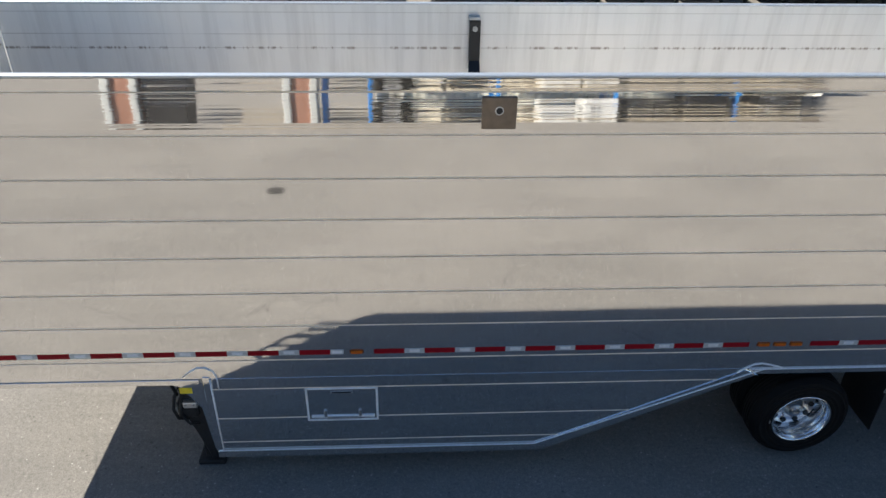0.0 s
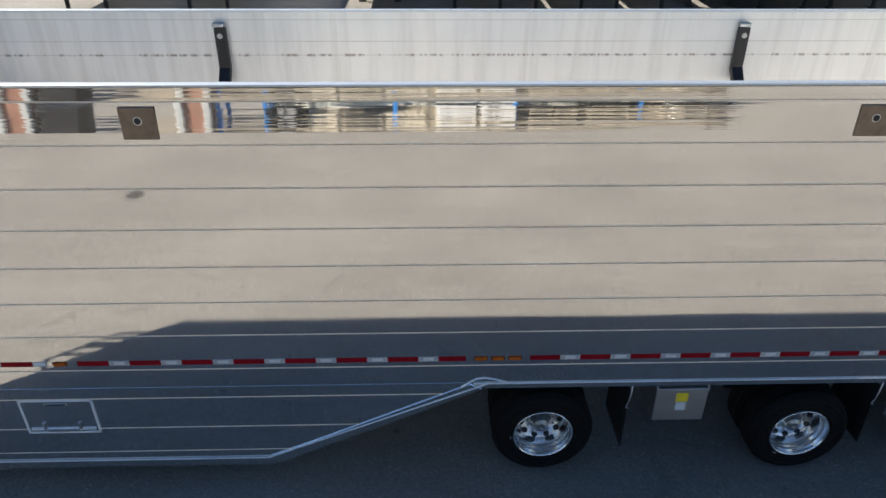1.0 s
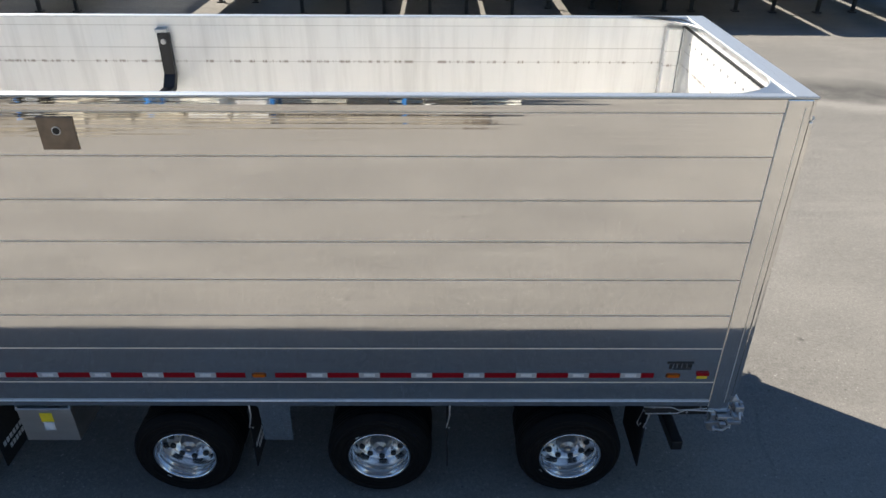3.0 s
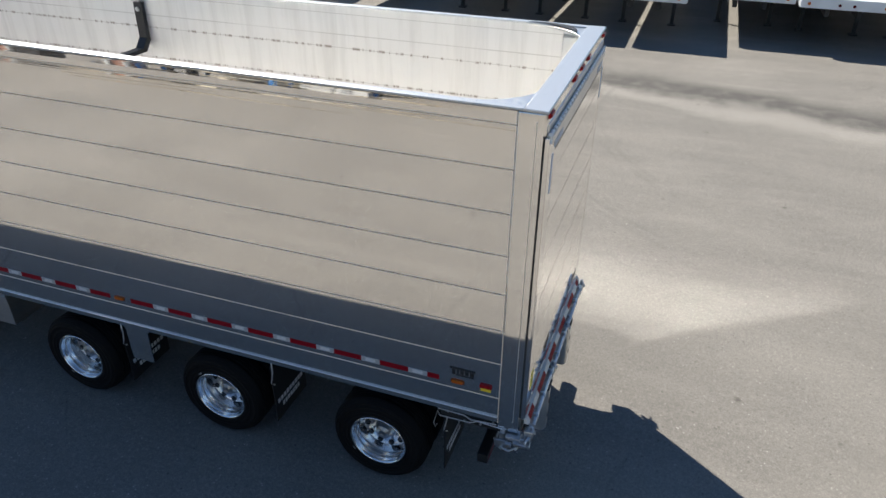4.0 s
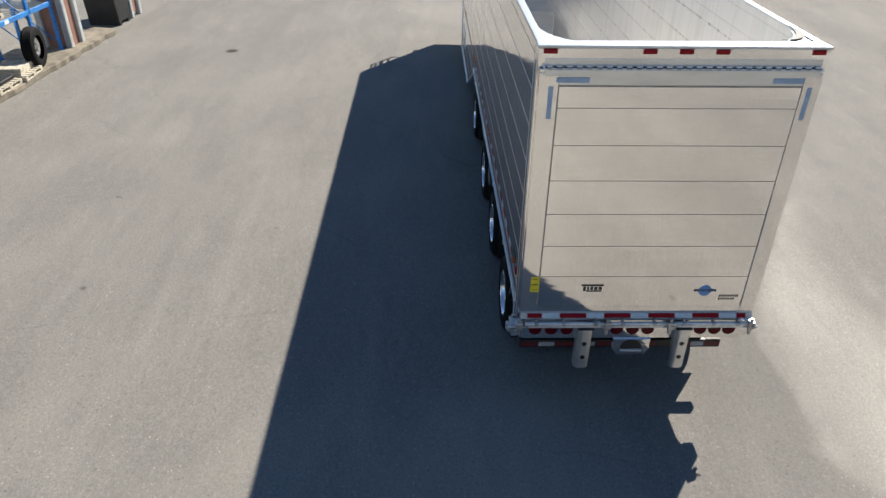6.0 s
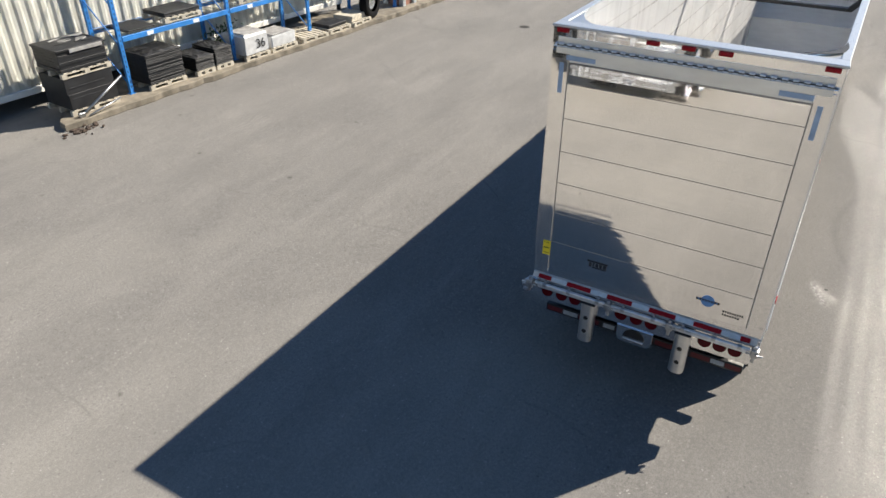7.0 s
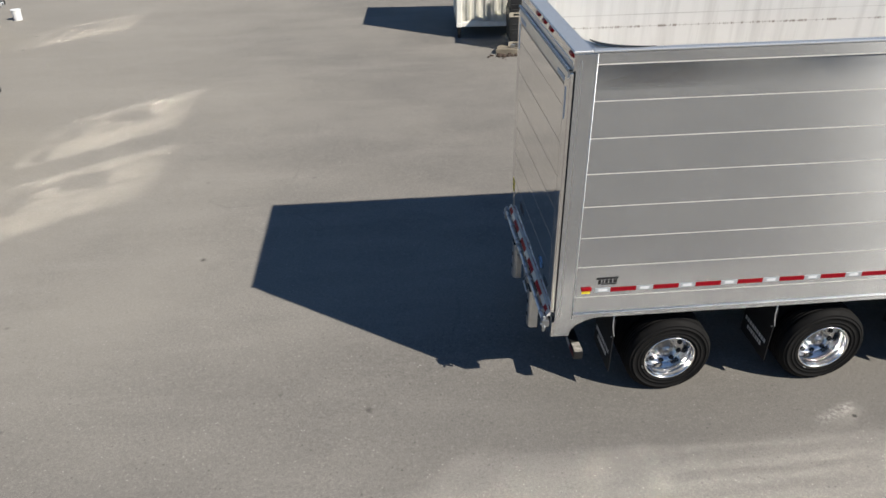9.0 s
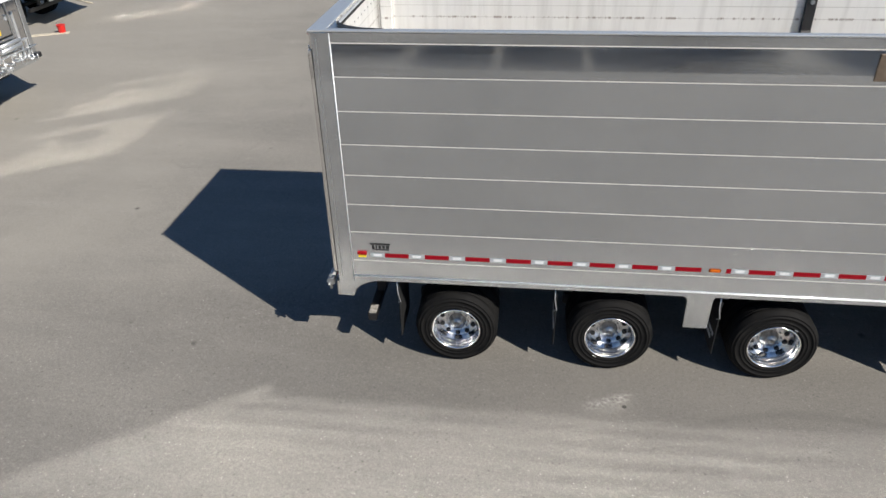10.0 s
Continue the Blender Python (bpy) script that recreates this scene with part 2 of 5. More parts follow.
    far = m.math("SQRT", m.math("ADD", m.math("POWER", m.math("SUBTRACT", x, 5.1), 2.0), m.math("POWER", m.math("SUBTRACT", y, 11.55), 2.0)))
    for r in (8.0, 7.78, 6.35, 6.15):
        mark = m.math("MULTIPLY", m.fit(m.math("ABSOLUTE", m.math("SUBTRACT", far, r)), 0.01, 0.09, 0.30, 0), m.math("MULTIPLY", m.fit(x, 0.5, 3.0, 1, 0), m.fit(m.grain(1.1, 3), 0.4, 0.6, 0.2, 1)))
        c = m.mix(mark, c, (0.13, 0.125, 0.115))
    px, py = m.math("ADD", x, 3.285), m.math("SUBTRACT", y, 1.835)
    u = m.math("ADD", m.math("MULTIPLY", px, 0.914), m.math("MULTIPLY", py, 0.405))
    v = m.math("SUBTRACT", m.math("MULTIPLY", px, 0.405), m.math("MULTIPLY", py, 0.914))
    scuff = m.math("MULTIPLY", m.fit(m.math("ABSOLUTE", u), 0.2, 0.36, 1, 0), m.fit(m.math("ABSOLUTE", v), 0.02, 0.10, 1, 0))
    c = m.mix(m.math("MULTIPLY", scuff, m.fit(m.grain(22, 5), 0.40, 0.62, 0, 0.55)), c, (0.46, 0.44, 0.41))
    dot = m.math("ADD", m.math("POWER", m.math("ADD", x, 3.47), 2.0), m.math("POWER", m.math("SUBTRACT", y, 1.91), 2.0))
    c = m.mix(m.fit(dot, 0.0004, 0.0011, 0.9, 0), c, (0.04, 0.038, 0.035))
    m.put("Base Color", c)
    h = m.math("ADD", m.math("MULTIPLY", stone, 0.6), m.math("MULTIPLY", fine, 0.7))
    m.bump(h, 0.75, 0.008)
    return m.m


def make_rubber():
    m = Mat("tyre rubber", (0.012, 0.012, 0.013), 0.78, 0.0, 0.16)
    g = m.grain(7, 4)
    m.put("Base Color", m.mix(m.fit(g, 0.35, 0.75, 0, 1), (0.004, 0.004, 0.0045), (0.011, 0.0105, 0.010)))
    m.put("Roughness", m.fit(g, 0.3, 0.7, 0.65, 0.9))
    m.bump(m.grain(80, 3), 0.15, 0.003)
    return m.m


MILL = make_rough_alu()
LINER = make_liner()
ASPHALT = make_asphalt()
RUBBER = make_rubber()
TRIM = plain("bright extruded trim", (0.62, 0.63, 0.64), 0.34, 0.7, 0.05, 40, 0.0)
HUBMETAL = plain("dull hub metal", (0.33, 0.335, 0.34), 0.32, 1.0, 0.2, 8, 0.1)
CHROME = plain("polished wheel aluminium", (0.90, 0.90, 0.90), 0.17, 1.0, 0.05, 5, 0.02)
GALV = plain("galvanised steel", (0.46, 0.47, 0.48), 0.36, 1.0, 0.2, 14, 0.2)
GALV_BRIGHT = plain("fresh galvanised steel", (0.69, 0.70, 0.71), 0.42, 0.8, 0.12, 14, 0.15)
# mottled grey that stands for sun on the bumper's end
SUNLIT_GREY = plain("mottled sunlit grey", (0.26, 0.245, 0.22), 0.7, 0.0, 0.5, 25, 0.4)
STEEL_DARK = plain("dark chassis steel", (0.014, 0.014, 0.015), 0.55, 0.0, 0.35, 4, 0.2)
BLACK = plain("black coated steel", (0.010, 0.010, 0.011), 0.42, 0.0, 0.3, 5, 0.1)
FLAP = plain("black rubber flap", (0.007, 0.007, 0.008), 0.7, 0.0, 0.3, 6, 0.1)
GASKET = plain("black door gasket", (0.012, 0.012, 0.012), 0.7)
RED = plain("red reflective sheeting", (0.235, 0.003, 0.010), 0.45, 0.0, 0.15, 30, 0.05, 0.12)
# bumper sheeting, both colours darkened for the deep shade under the tail
RED_SHADED = plain("shaded red sheeting", (0.10, 0.005, 0.008), 0.5, 0.0, 0.3, 30, 0.05)
WHITE_SHADED = plain("shaded white sheeting", (0.34, 0.35, 0.36), 0.5, 0.0, 0.2, 30, 0.05)
SILVER_TAPE = plain("white reflective sheeting", (0.72, 0.74, 0.76), 0.3, 0.0, 0.08, 30, 0.05)
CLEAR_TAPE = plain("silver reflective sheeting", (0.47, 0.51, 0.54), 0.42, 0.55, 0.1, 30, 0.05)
LENS_RED = plain("red lamp lens", (0.075, 0.003, 0.006), 0.15, 0.0, 0.2, 30, 0.05, 0.15)
LENS_SIDE = plain("red marker lens", (0.30, 0.005, 0.010), 0.25, 0.0, 0.2, 30, 0.05, 0.2)
BEAD = plain("bright weld bead", (0.82, 0.82, 0.81), 0.3, 0.2, 0.08, 20, 0.0)
LENS_AMBER = plain("amber lamp lens", (0.50, 0.105, 0.006), 0.3, 0.0, 0.15, 30, 0.05, 0.2)
AMBER_BASE = plain("amber lamp housing", (0.20, 0.045, 0.006), 0.4, 0.0, 0.15, 30, 0.05, 0.2)
DISC_METAL = plain("satin wheel disc", (0.74, 0.74, 0.75), 0.30, 1.0, 0.08, 12, 0.04)
YELLOW = plain("yellow decal", (0.80, 0.62, 0.03), 0.4, 0.0, 0.08, 20, 0.03)
INK = plain("black decal", (0.012, 0.012, 0.013), 0.4)
BLUE_DECAL = plain("blue decal", (0.12, 0.27, 0.52), 0.4, 0.0, 0.1, 20, 0.03)
FILM_BLUE = plain("blue protective film", (0.30, 0.40, 0.55), 0.35, 0.3, 0.12, 10, 0.05)
WHITE_PRINT = plain("white print", (0.62, 0.62, 0.62), 0.6)
# same bead as SEAM, its colour raised on the shaded side to offset the shade
SEAM_SHADE = plain("seam bead, shaded side copy", (0.80, 0.67, 0.53), 0.75, 0.0, 0.12, 5, 0.05)
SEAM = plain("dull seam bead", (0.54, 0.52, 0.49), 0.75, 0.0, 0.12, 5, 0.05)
SEAM_DARK = plain("grimy seam line", (0.30, 0.265, 0.225), 0.7, 0.0, 0.2, 5, 0.05)
HINGE = plain("weathered hinge leaf", (0.54, 0.51, 0.47), 0.6, 0.0, 0.15, 14, 0.1)
PLATE = plain("brownish steel plate", (0.235, 0.18, 0.135), 0.42, 0.75, 0.18, 10, 0.1)


# ---- building helpers ----
def add_box(bm, x0, x1, y0, y1, z0, z1, bevel=0.0, seg=1):
    m = Matrix.LocRotScale(((x0 + x1) / 2, (y0 + y1) / 2, (z0 + z1) / 2), None, (abs(x1 - x0), abs(y1 - y0), abs(z1 - z0)))
    vs = bmesh.ops.create_cube(bm, size=1, matrix=m)["verts"]
    if bevel:
        es = list({e for v in vs for e in v.link_edges})
        bmesh.ops.bevel(bm, geom=es, offset=bevel, segments=seg, affect="EDGES", profile=0.6)
    return bm


def box(x0, x1, y0, y1, z0, z1, bevel=0.0, seg=1):
    return add_box(bmesh.new(), x0, x1, y0, y1, z0, z1, bevel, seg)


def add_slab(bm, pts, axis, a, b, bevel=0.0):
    """A flat outline in the two other axes, made thick along axis from a to b."""
    def at(p, d):
        return {"x": (d, p[0], p[1]), "y": (p[0], d, p[1]), "z": (p[0], p[1], d)}[axis]
    lo, hi = [bm.verts.new(at(p, a)) for p in pts], [bm.verts.new(at(p, b)) for p in pts]
    fs = [bm.faces.new(lo), bm.faces.new(hi)]
    n = len(pts)
    for i in range(n):
        fs.append(bm.faces.new((lo[i], lo[(i + 1) % n], hi[(i + 1) % n], hi[i])))
    bmesh.ops.recalc_face_normals(bm, faces=fs)
    if bevel:
        es = list({e for f in fs[:2] for e in f.edges})
        bmesh.ops.bevel(bm, geom=es, offset=bevel, segments=1, affect="EDGES")
    return bm


def slab(pts, axis, a, b, bevel=0.0):
    return add_slab(bmesh.new(), pts, axis, a, b, bevel)


def add_tube(bm, pts, r, n=8):
    """A round bar along a line of points."""
    rings = []
    pts = [Vector(p) for p in pts]
    for i, p in enumerate(pts):
        d = (pts[min(i + 1, len(pts) - 1)] - pts[max(i - 1, 0)]).normalized()
        u = d.cross(Vector((0, 0, 1)) if abs(d.z) < 0.9 else Vector((1, 0, 0))).normalized()
        w = d.cross(u)
        rings.append([bm.verts.new(p + r * (math.cos(k * math.tau / n) * u + math.sin(k * math.tau / n) * w)) for k in range(n)])
    for a, b in zip(rings, rings[1:]):
        for k in range(n):
            f = bm.faces.new((a[k], a[(k + 1) % n], b[(k + 1) % n], b[k]))
            f.smooth = True
    bm.faces.new(rings[0][::-1]), bm.faces.new(rings[-1])
    return bm


def tube(pts, r, n=8):
    return add_tube(bmesh.new(), pts, r, n)


def add_lathe(bm, prof, n=40, close=False):
    """Turns a profile of (radius, y) about the y axis."""
    rings = []
    for r, y in prof:
        rings.append([bm.verts.new((r * math.cos(k * math.tau / n), y, r * math.sin(k * math.tau / n))) for k in range(n)])
    for a, b in zip(rings, rings[1:] + ([rings[0]] if close else [])):
        for k in range(n):
            f = bm.faces.new((a[k], a[(k + 1) % n], b[(k + 1) % n], b[k]))
            f.smooth = True
    bmesh.ops.recalc_face_normals(bm, faces=bm.faces[:])
    return bm


def add_disc(bm, c, axis, r, depth, n=20, bevel=0.0):
    """A short round plug centred at c, its length along axis."""
    turn = {"x": Euler((0, radians(90), 0)), "y": Euler((radians(90), 0, 0)), "z": Euler((0, 0, 0))}[axis]
    vs = bmesh.ops.create_cone(bm, cap_ends=True, segments=n, radius1=r, radius2=r, depth=depth, matrix=Matrix.LocRotScale(c, turn, None))["verts"]
    if bevel:
        es = list({e for v in vs for e in v.link_edges if len(e.link_faces) == 2 and any(len(f.verts) > 4 for f in e.link_faces)})
        bmesh.ops.bevel(bm, geom=es, offset=bevel, segments=2, affect="EDGES")
    return bm


def disc(c, axis, r, depth, n=20, bevel=0.0):
    return add_disc(bmesh.new(), c, axis, r, depth, n, bevel)


def run_uv(me):
    """A map in metres whose first axis runs up each face, across the way the sheet was rolled."""
    uv = me.uv_layers.new(name="run")
    for p in me.polygons:
        n = p.normal
        for li in p.loop_indices:
            co = me.vertices[me.loops[li].vertex_index].co
            uv.data[li].uv = (co.z, co.x) if abs(n.y) >= max(abs(n.x), abs(n.z)) else ((co.z, co.y) if abs(n.x) >= abs(n.z) else (co.y, co.x))


def as_mesh(name, bm, material):
    me = bpy.data.meshes.new(name)
    bm.normal_update()
    bm.to_mesh(me)
    bm.free()
    me.materials.append(material)
    if material.name.startswith("polished aluminium"):
        run_uv(me)
    return me


def link_part(name, me, parent, label="", at=None):
    ob = new(name, me)
    ob.parent = parent
    if parent is not None and parent.type == "EMPTY":
        ob.matrix_parent_inverse = Matrix.Translation(-parent.location)
    if at is not None:
        ob.matrix_basis = at
    return tagged(ob, label)


def part(name, bm, material, parent, label="", at=None):
    return link_part(name, as_mesh(name, bm, material), parent, label, at)


def thing(name, label, category, group="", at=(0, 0, 0)):
    ob = new(name)
    ob.empty_display_size = 0.3
    ob.location = at
    return tagged(ob, label, category, group)


def solid(name, bm, material, label, category="", group="", kind=""):
    return tagged(new(name, as_mesh(name, bm, material)), label, category, group, kind)


def arc(cx, cz, r, a0, a1, n=8):
    return [(cx + r * math.cos(radians(a0 + (a1 - a0) * i / n)), cz + r * math.sin(radians(a0 + (a1 - a0) * i / n))) for i in range(n + 1)]


# ---- ground ----
gb = bmesh.new()
bmesh.ops.create_grid(gb, x_segments=8, y_segments=8, size=400)
solid("ground", gb, ASPHALT, "pale dusty weathered asphalt yard with tyre lanes and stains", "ground", "", "structure")

# ---- the open-top trailer ----
XF, XR, W, TOP = -16.3, 0.0, 1.30, 4.19
SEAMS = [1.27, 1.49, 1.88, 2.24, 2.605, 2.97, 3.345, 3.715, 4.06]


def slope_x(z):
    return -10.62 + (z - 0.27) / 0.97 * 2.14


trailer = thing("trailer", "polished aluminium open-top four-axle trailer parked on the asphalt yard", "trailer", "", (-8.0, 0, 0))


def strip_pattern(spans, period=0.475, red=0.285):
    out = []
    for a, b in spans:
        x = a
        while x < b - 0.05:
            out.append((x, min(x + red, b), 0))
            if x + red < b - 0.03:
                out.append((x + red + 0.002, min(x + period - 0.002, b), 1))
            x += period
    return out


def side(s):
    """One long side: s = -1 for the shaded side, 1 for the sunny side."""
    sheet = ALU if s < 0 else ALU_SUNLIT
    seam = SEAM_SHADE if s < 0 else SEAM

    def yy(d):
        return s * d
    # backing sheet, also the inner face
    outline = [(XF, 1.22), (-13.85, 1.22), (-13.85, 0.30), (-10.60, 0.30), (-8.5, 1.22), (XR - 0.02, 1.22), (XR - 0.02, 4.10), (XF, 4.10)]
    wall = part("side_wall", slab(outline, "y", yy(1.262), yy(1.286)), MILL, trailer, "mill aluminium sheet behind polished planks")
    part("inner_sheet", slab([(XF + 0.05, 1.30), (XR - 0.21, 1.30), (XR - 0.21, 4.12), (XF + 0.05, 4.12)], "y", yy(1.236), yy(1.259)), LINER, wall,
         "whitish worn inner sheet with weld spots and dirt runs")
    g = 0.005
    for a, b in zip(SEAMS, SEAMS[1:]):
        if b > 4:
            # the uppermost plank leans in a little towards the top rail
            prof = [(yy(1.270), a + g), (yy(1.300), a + g), (yy(1.2992), a + 0.10), (yy(1.2955), a + 0.22), (yy(1.2915), b - g), (yy(1.264), b - g)]
            bm = bmesh.new()
            rings = []
            for i in range(25):
                x = XF + 0.16 + (XR - 0.195 - XF - 0.16) * i / 24
                lean = 1.0 - (0.75 if s < 0 else 0.0) * max(0.0, min(1.0, (x + 11.0) / 6.0))
                rings.append([bm.verts.new((x, p[0] if abs(p[0]) < 1.28 else yy(1.300 - (1.300 - abs(p[0])) * lean), p[1])) for p in prof])
            for ra, rb in zip(rings, rings[1:]):
                for i in range(len(prof)):
                    bm.faces.new((ra[i], ra[(i + 1) % len(prof)], rb[(i + 1) % len(prof)], rb[i]))
            bm.faces.new(rings[0])
            bm.faces.new(rings[-1])
            bmesh.ops.recalc_face_normals(bm, faces=bm.faces[:])
            part("plank", bm, ALU_TOP if s < 0 else sheet, wall)
            continue
        if s < 0:
            part("plank", box(XF + 0.16, XR - 0.195, yy(1.286), yy(1.300), a + g, b - g, 0.003), sheet, wall)
        else:
            # rolled sheets dish a little between their seams
            prof = [(1.286, a + g)] + [(1.300 - 0.0012 * (1 - (2 * k / 8 - 1) ** 2), a + g + (b - a - 2 * g) * k / 8) for k in range(9)] + [(1.286, b - g)]
            part("plank", slab(prof, "x", XF + 0.16, XR - 0.195), sheet, wall)
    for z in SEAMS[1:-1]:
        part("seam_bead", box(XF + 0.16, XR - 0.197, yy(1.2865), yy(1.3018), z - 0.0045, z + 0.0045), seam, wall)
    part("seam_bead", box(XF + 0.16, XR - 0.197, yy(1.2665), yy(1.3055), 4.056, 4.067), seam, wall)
    # deep belly planks, cut along the rising edge
    for a, b in ((0.335, 0.44), (0.44, 0.76), (0.76, 1.14), (1.14, 1.2795)):
        pts = [(-13.80, a + g), (slope_x(a + g) - 0.06, a + g), (slope_x(b - g) - 0.06, b - g), (-13.80, b - g)]
        part("plank", slab(pts, "y", yy(1.286), yy(1.300), 0.003), sheet, wall)
        if 0.4 < b < 1.2:
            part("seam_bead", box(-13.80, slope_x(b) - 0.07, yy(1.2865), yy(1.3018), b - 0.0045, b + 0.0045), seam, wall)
    # rails
    part("top_rail", box(XF, XR - 0.15, yy(1.228), yy(1.306), 4.168, TOP, 0.008, 2), TRIM, trailer, "bright rounded top rail")
    part("rail_web", box(XF, XR - 0.15, yy(1.232), yy(1.262), 4.10, 4.17), LINER, wall)
    bm = bmesh.new()
    rings = []
    for i in range(25):
        x = XF + 0.16 + (XR - 0.195 - XF - 0.16) * i / 24
        # the band leans in towards the front and rolls over at its top towards the rear
        front, rear = max(0.0, min(1.0, (-10.5 - x) / 3.5)), max(0.0, min(1.0, (x + 6.5) / 2.0)) * max(0.0, min(1.0, -0.6 - x))
        mid = 1.3048 - (0.0020 * front if s < 0 else 0.0)
        tip = 1.3055 - (0.0036 * front + 0.0019 * rear if s < 0 else 0.0)
        rings.append([bm.verts.new((x, yy(q[0]), q[1])) for q in ((1.262, 4.068), (1.304, 4.068), (mid, 4.118), (tip, 4.166), (1.262, 4.166))])
    for ra, rb in zip(rings, rings[1:]):
        for i in range(5):
            bm.faces.new((ra[i], ra[(i + 1) % 5], rb[(i + 1) % 5], rb[i]))
    bm.faces.new(rings[0])
    bm.faces.new(rings[-1])
    bmesh.ops.recalc_face_normals(bm, faces=bm.faces[:])
    part("upper_band", bm, ALU_TOP if s < 0 else sheet, wall)
    rail = [(slope_x(1.24), 1.205), (XR - (0.55 if s > 0 else 0.19), 1.205), (XR - (0.55 if s > 0 else 0.19), 1.268), (slope_x(1.24) - 0.10, 1.268)]
    part("bottom_rail", slab(rail, "y", yy(1.24), yy(1.307), 0.004), sheet, trailer, "polished bottom rail with a bright bead")
    part("bead", tube([(slope_x(1.24) - 0.1, yy(1.309), 1.27), (XR - 0.2, yy(1.309), 1.27)], 0.008, 6), BEAD, trailer)
    part("front_bottom_rail", box(XF, -13.9, yy(1.24), yy(1.307), 1.205, 1.268, 0.004), sheet, trailer)
    # belly edge trim
    part("belly_rail", box(-13.86, -10.60, yy(1.22), yy(1.312), 0.235, 0.33, 0.006), sheet, trailer, "polished rail along the belly's lower edge")
    part("bead", tube([(-13.84, yy(1.312), 0.332), (-10.63, yy(1.312), 0.332), (slope_x(1.27) - 0.03, yy(1.312), 1.27)], 0.008, 6), BEAD, trailer)
    part("belly_slope_rail", slab([(-10.64, 0.235), (-10.56, 0.235), (slope_x(1.2) + 0.08, 1.2), (slope_x(1.2) - 0.05, 1.262), (-10.64, 0.33)], "y", yy(1.22), yy(1.311), 0.005),
         sheet, trailer)
    part("belly_front_edge", box(-13.87, -13.80, yy(1.24), yy(1.309), 0.33, 1.30, 0.005), sheet, trailer)
    part("bead", tube([(-13.80, yy(1.310), 0.33), (-13.80, yy(1.310), 1.27)], 0.006, 6), BEAD, trailer)
    arch = [(-8.74, yy(1.306), 1.18), (-8.64, yy(1.306), 1.27), (-8.55, yy(1.306), 1.325), (-8.47, yy(1.306), 1.335), (-8.38, yy(1.306), 1.315), (-8.24, yy(1.306), 1.272)]
    part("weld_bead", tube(arch, 0.006, 6), BEAD, trailer)
    corner = [(-14.05, yy(1.306), 1.30), (-13.98, yy(1.306), 1.36), (-13.90, yy(1.306), 1.41), (-13.82, yy(1.306), 1.41), (-13.76, yy(1.306), 1.37), (-13.73, yy(1.306), 1.30), (-13.73, yy(1.306), 1.15)]
    part("weld_bead", tube(corner, 0.006, 6), BEAD, trailer)
    # corner posts
    part("front_post", box(XF - 0.02, XF + 0.155, yy(1.20), yy(1.304), 1.2, 4.115, 0.02, 3), sheet, trailer)
    if s > 0:
        foot = [(XR, 4.164), (XR, 0.97), (-0.17, 0.97)] + [(-0.17 - 0.38 * (1 - math.cos(radians(q))), 0.97 + 0.235 * math.sin(radians(q))) for q in (0, 20, 40, 60, 75, 90)] + [(-0.55, 1.268), (-0.19, 1.268), (-0.19, 4.164)]
        part("rear_post", slab(foot, "y", 1.20, 1.304, 0.006), sheet, trailer, "polished rear corner post with a curved foot")
    else:
        part("rear_post", box(-0.19, XR, -1.20, -1.304, 1.13, 4.164, 0.008, 2), sheet, trailer, "polished rear corner post")
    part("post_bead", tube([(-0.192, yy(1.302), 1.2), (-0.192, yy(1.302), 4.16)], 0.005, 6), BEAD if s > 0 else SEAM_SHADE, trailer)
    part("post_rib", box(-0.053, -0.047, yy(1.304), yy(1.307), 1.25, 4.1), MILL, trailer)
    # hanging plate between the axles
    hang = [(-4.46, 1.206), (-4.41, 1.15), (-4.405, 0.745), (-4.395, 0.735), (-4.135, 0.735), (-4.125, 0.745), (-4.12, 1.14), (-4.05, 1.206)]
    part("hanging_plate", slab(hang, "y", yy(1.255), yy(1.275), 0.003), sheet, trailer, "polished plate hanging below the rail")
    # reflective strips and side lamps
    spans = [(-15.78, -12.52), (-12.24, -8.66), (-8.06, -4.47), (-4.20, -0.76)] if s < 0 else [(-15.78, -12.52), (-12.24, -8.66), (-7.845, -4.47), (-4.20, -0.42)]
    for a, b, k in strip_pattern(spans):
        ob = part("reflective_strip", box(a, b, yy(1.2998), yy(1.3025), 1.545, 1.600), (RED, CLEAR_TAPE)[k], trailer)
        if k:
            mid = (a + b) / 2
            w = min(0.05, (b - a) * 0.4)
            part("reflective_patch", box(mid - w, mid + w, yy(1.3015), yy(1.304), 1.557, 1.590), SILVER_TAPE, ob)
    for x in (-12.40, -8.52, -8.36, -8.20, -4.345, -0.585)[:6 if s < 0 else 5]:
        base = part("lamp_base", box(x - 0.065, x + 0.065, yy(1.2998), yy(1.304), 1.552, 1.594, 0.002), AMBER_BASE, trailer)
        part("amber_side_lamp", box(x - 0.052, x + 0.052, yy(1.303), yy(1.320), 1.557, 1.590, 0.008, 2), LENS_AMBER, base, "amber side lamp")
    mk = part("red_side_lamp", box(-0.375, -0.262, yy(1.2998), yy(1.318), 1.578, 1.618, 0.006, 2), LENS_SIDE, trailer, "red side lamp over a yellow decal")
    part("yellow_decal", box(-0.365, -0.272, yy(1.2998), yy(1.3025), 1.535, 1.574), YELLOW, trailer)
    logo_plate(trailer, "y", yy(1.3), -0.66, -0.42, 1.735, s)
    # plates that carry the cross braces
    for x in (-11.19, -5.53):
        pl = part("brace_plate", box(x - 0.135, x + 0.135, yy(1.2998), yy(1.312), 3.765, 4.02, 0.004), PLATE, trailer, "brownish steel plate with a centre hole")
        part("hole_ring", disc((x, yy(1.312), 3.915), "y", 0.034, 0.010, 18), MILL, pl)
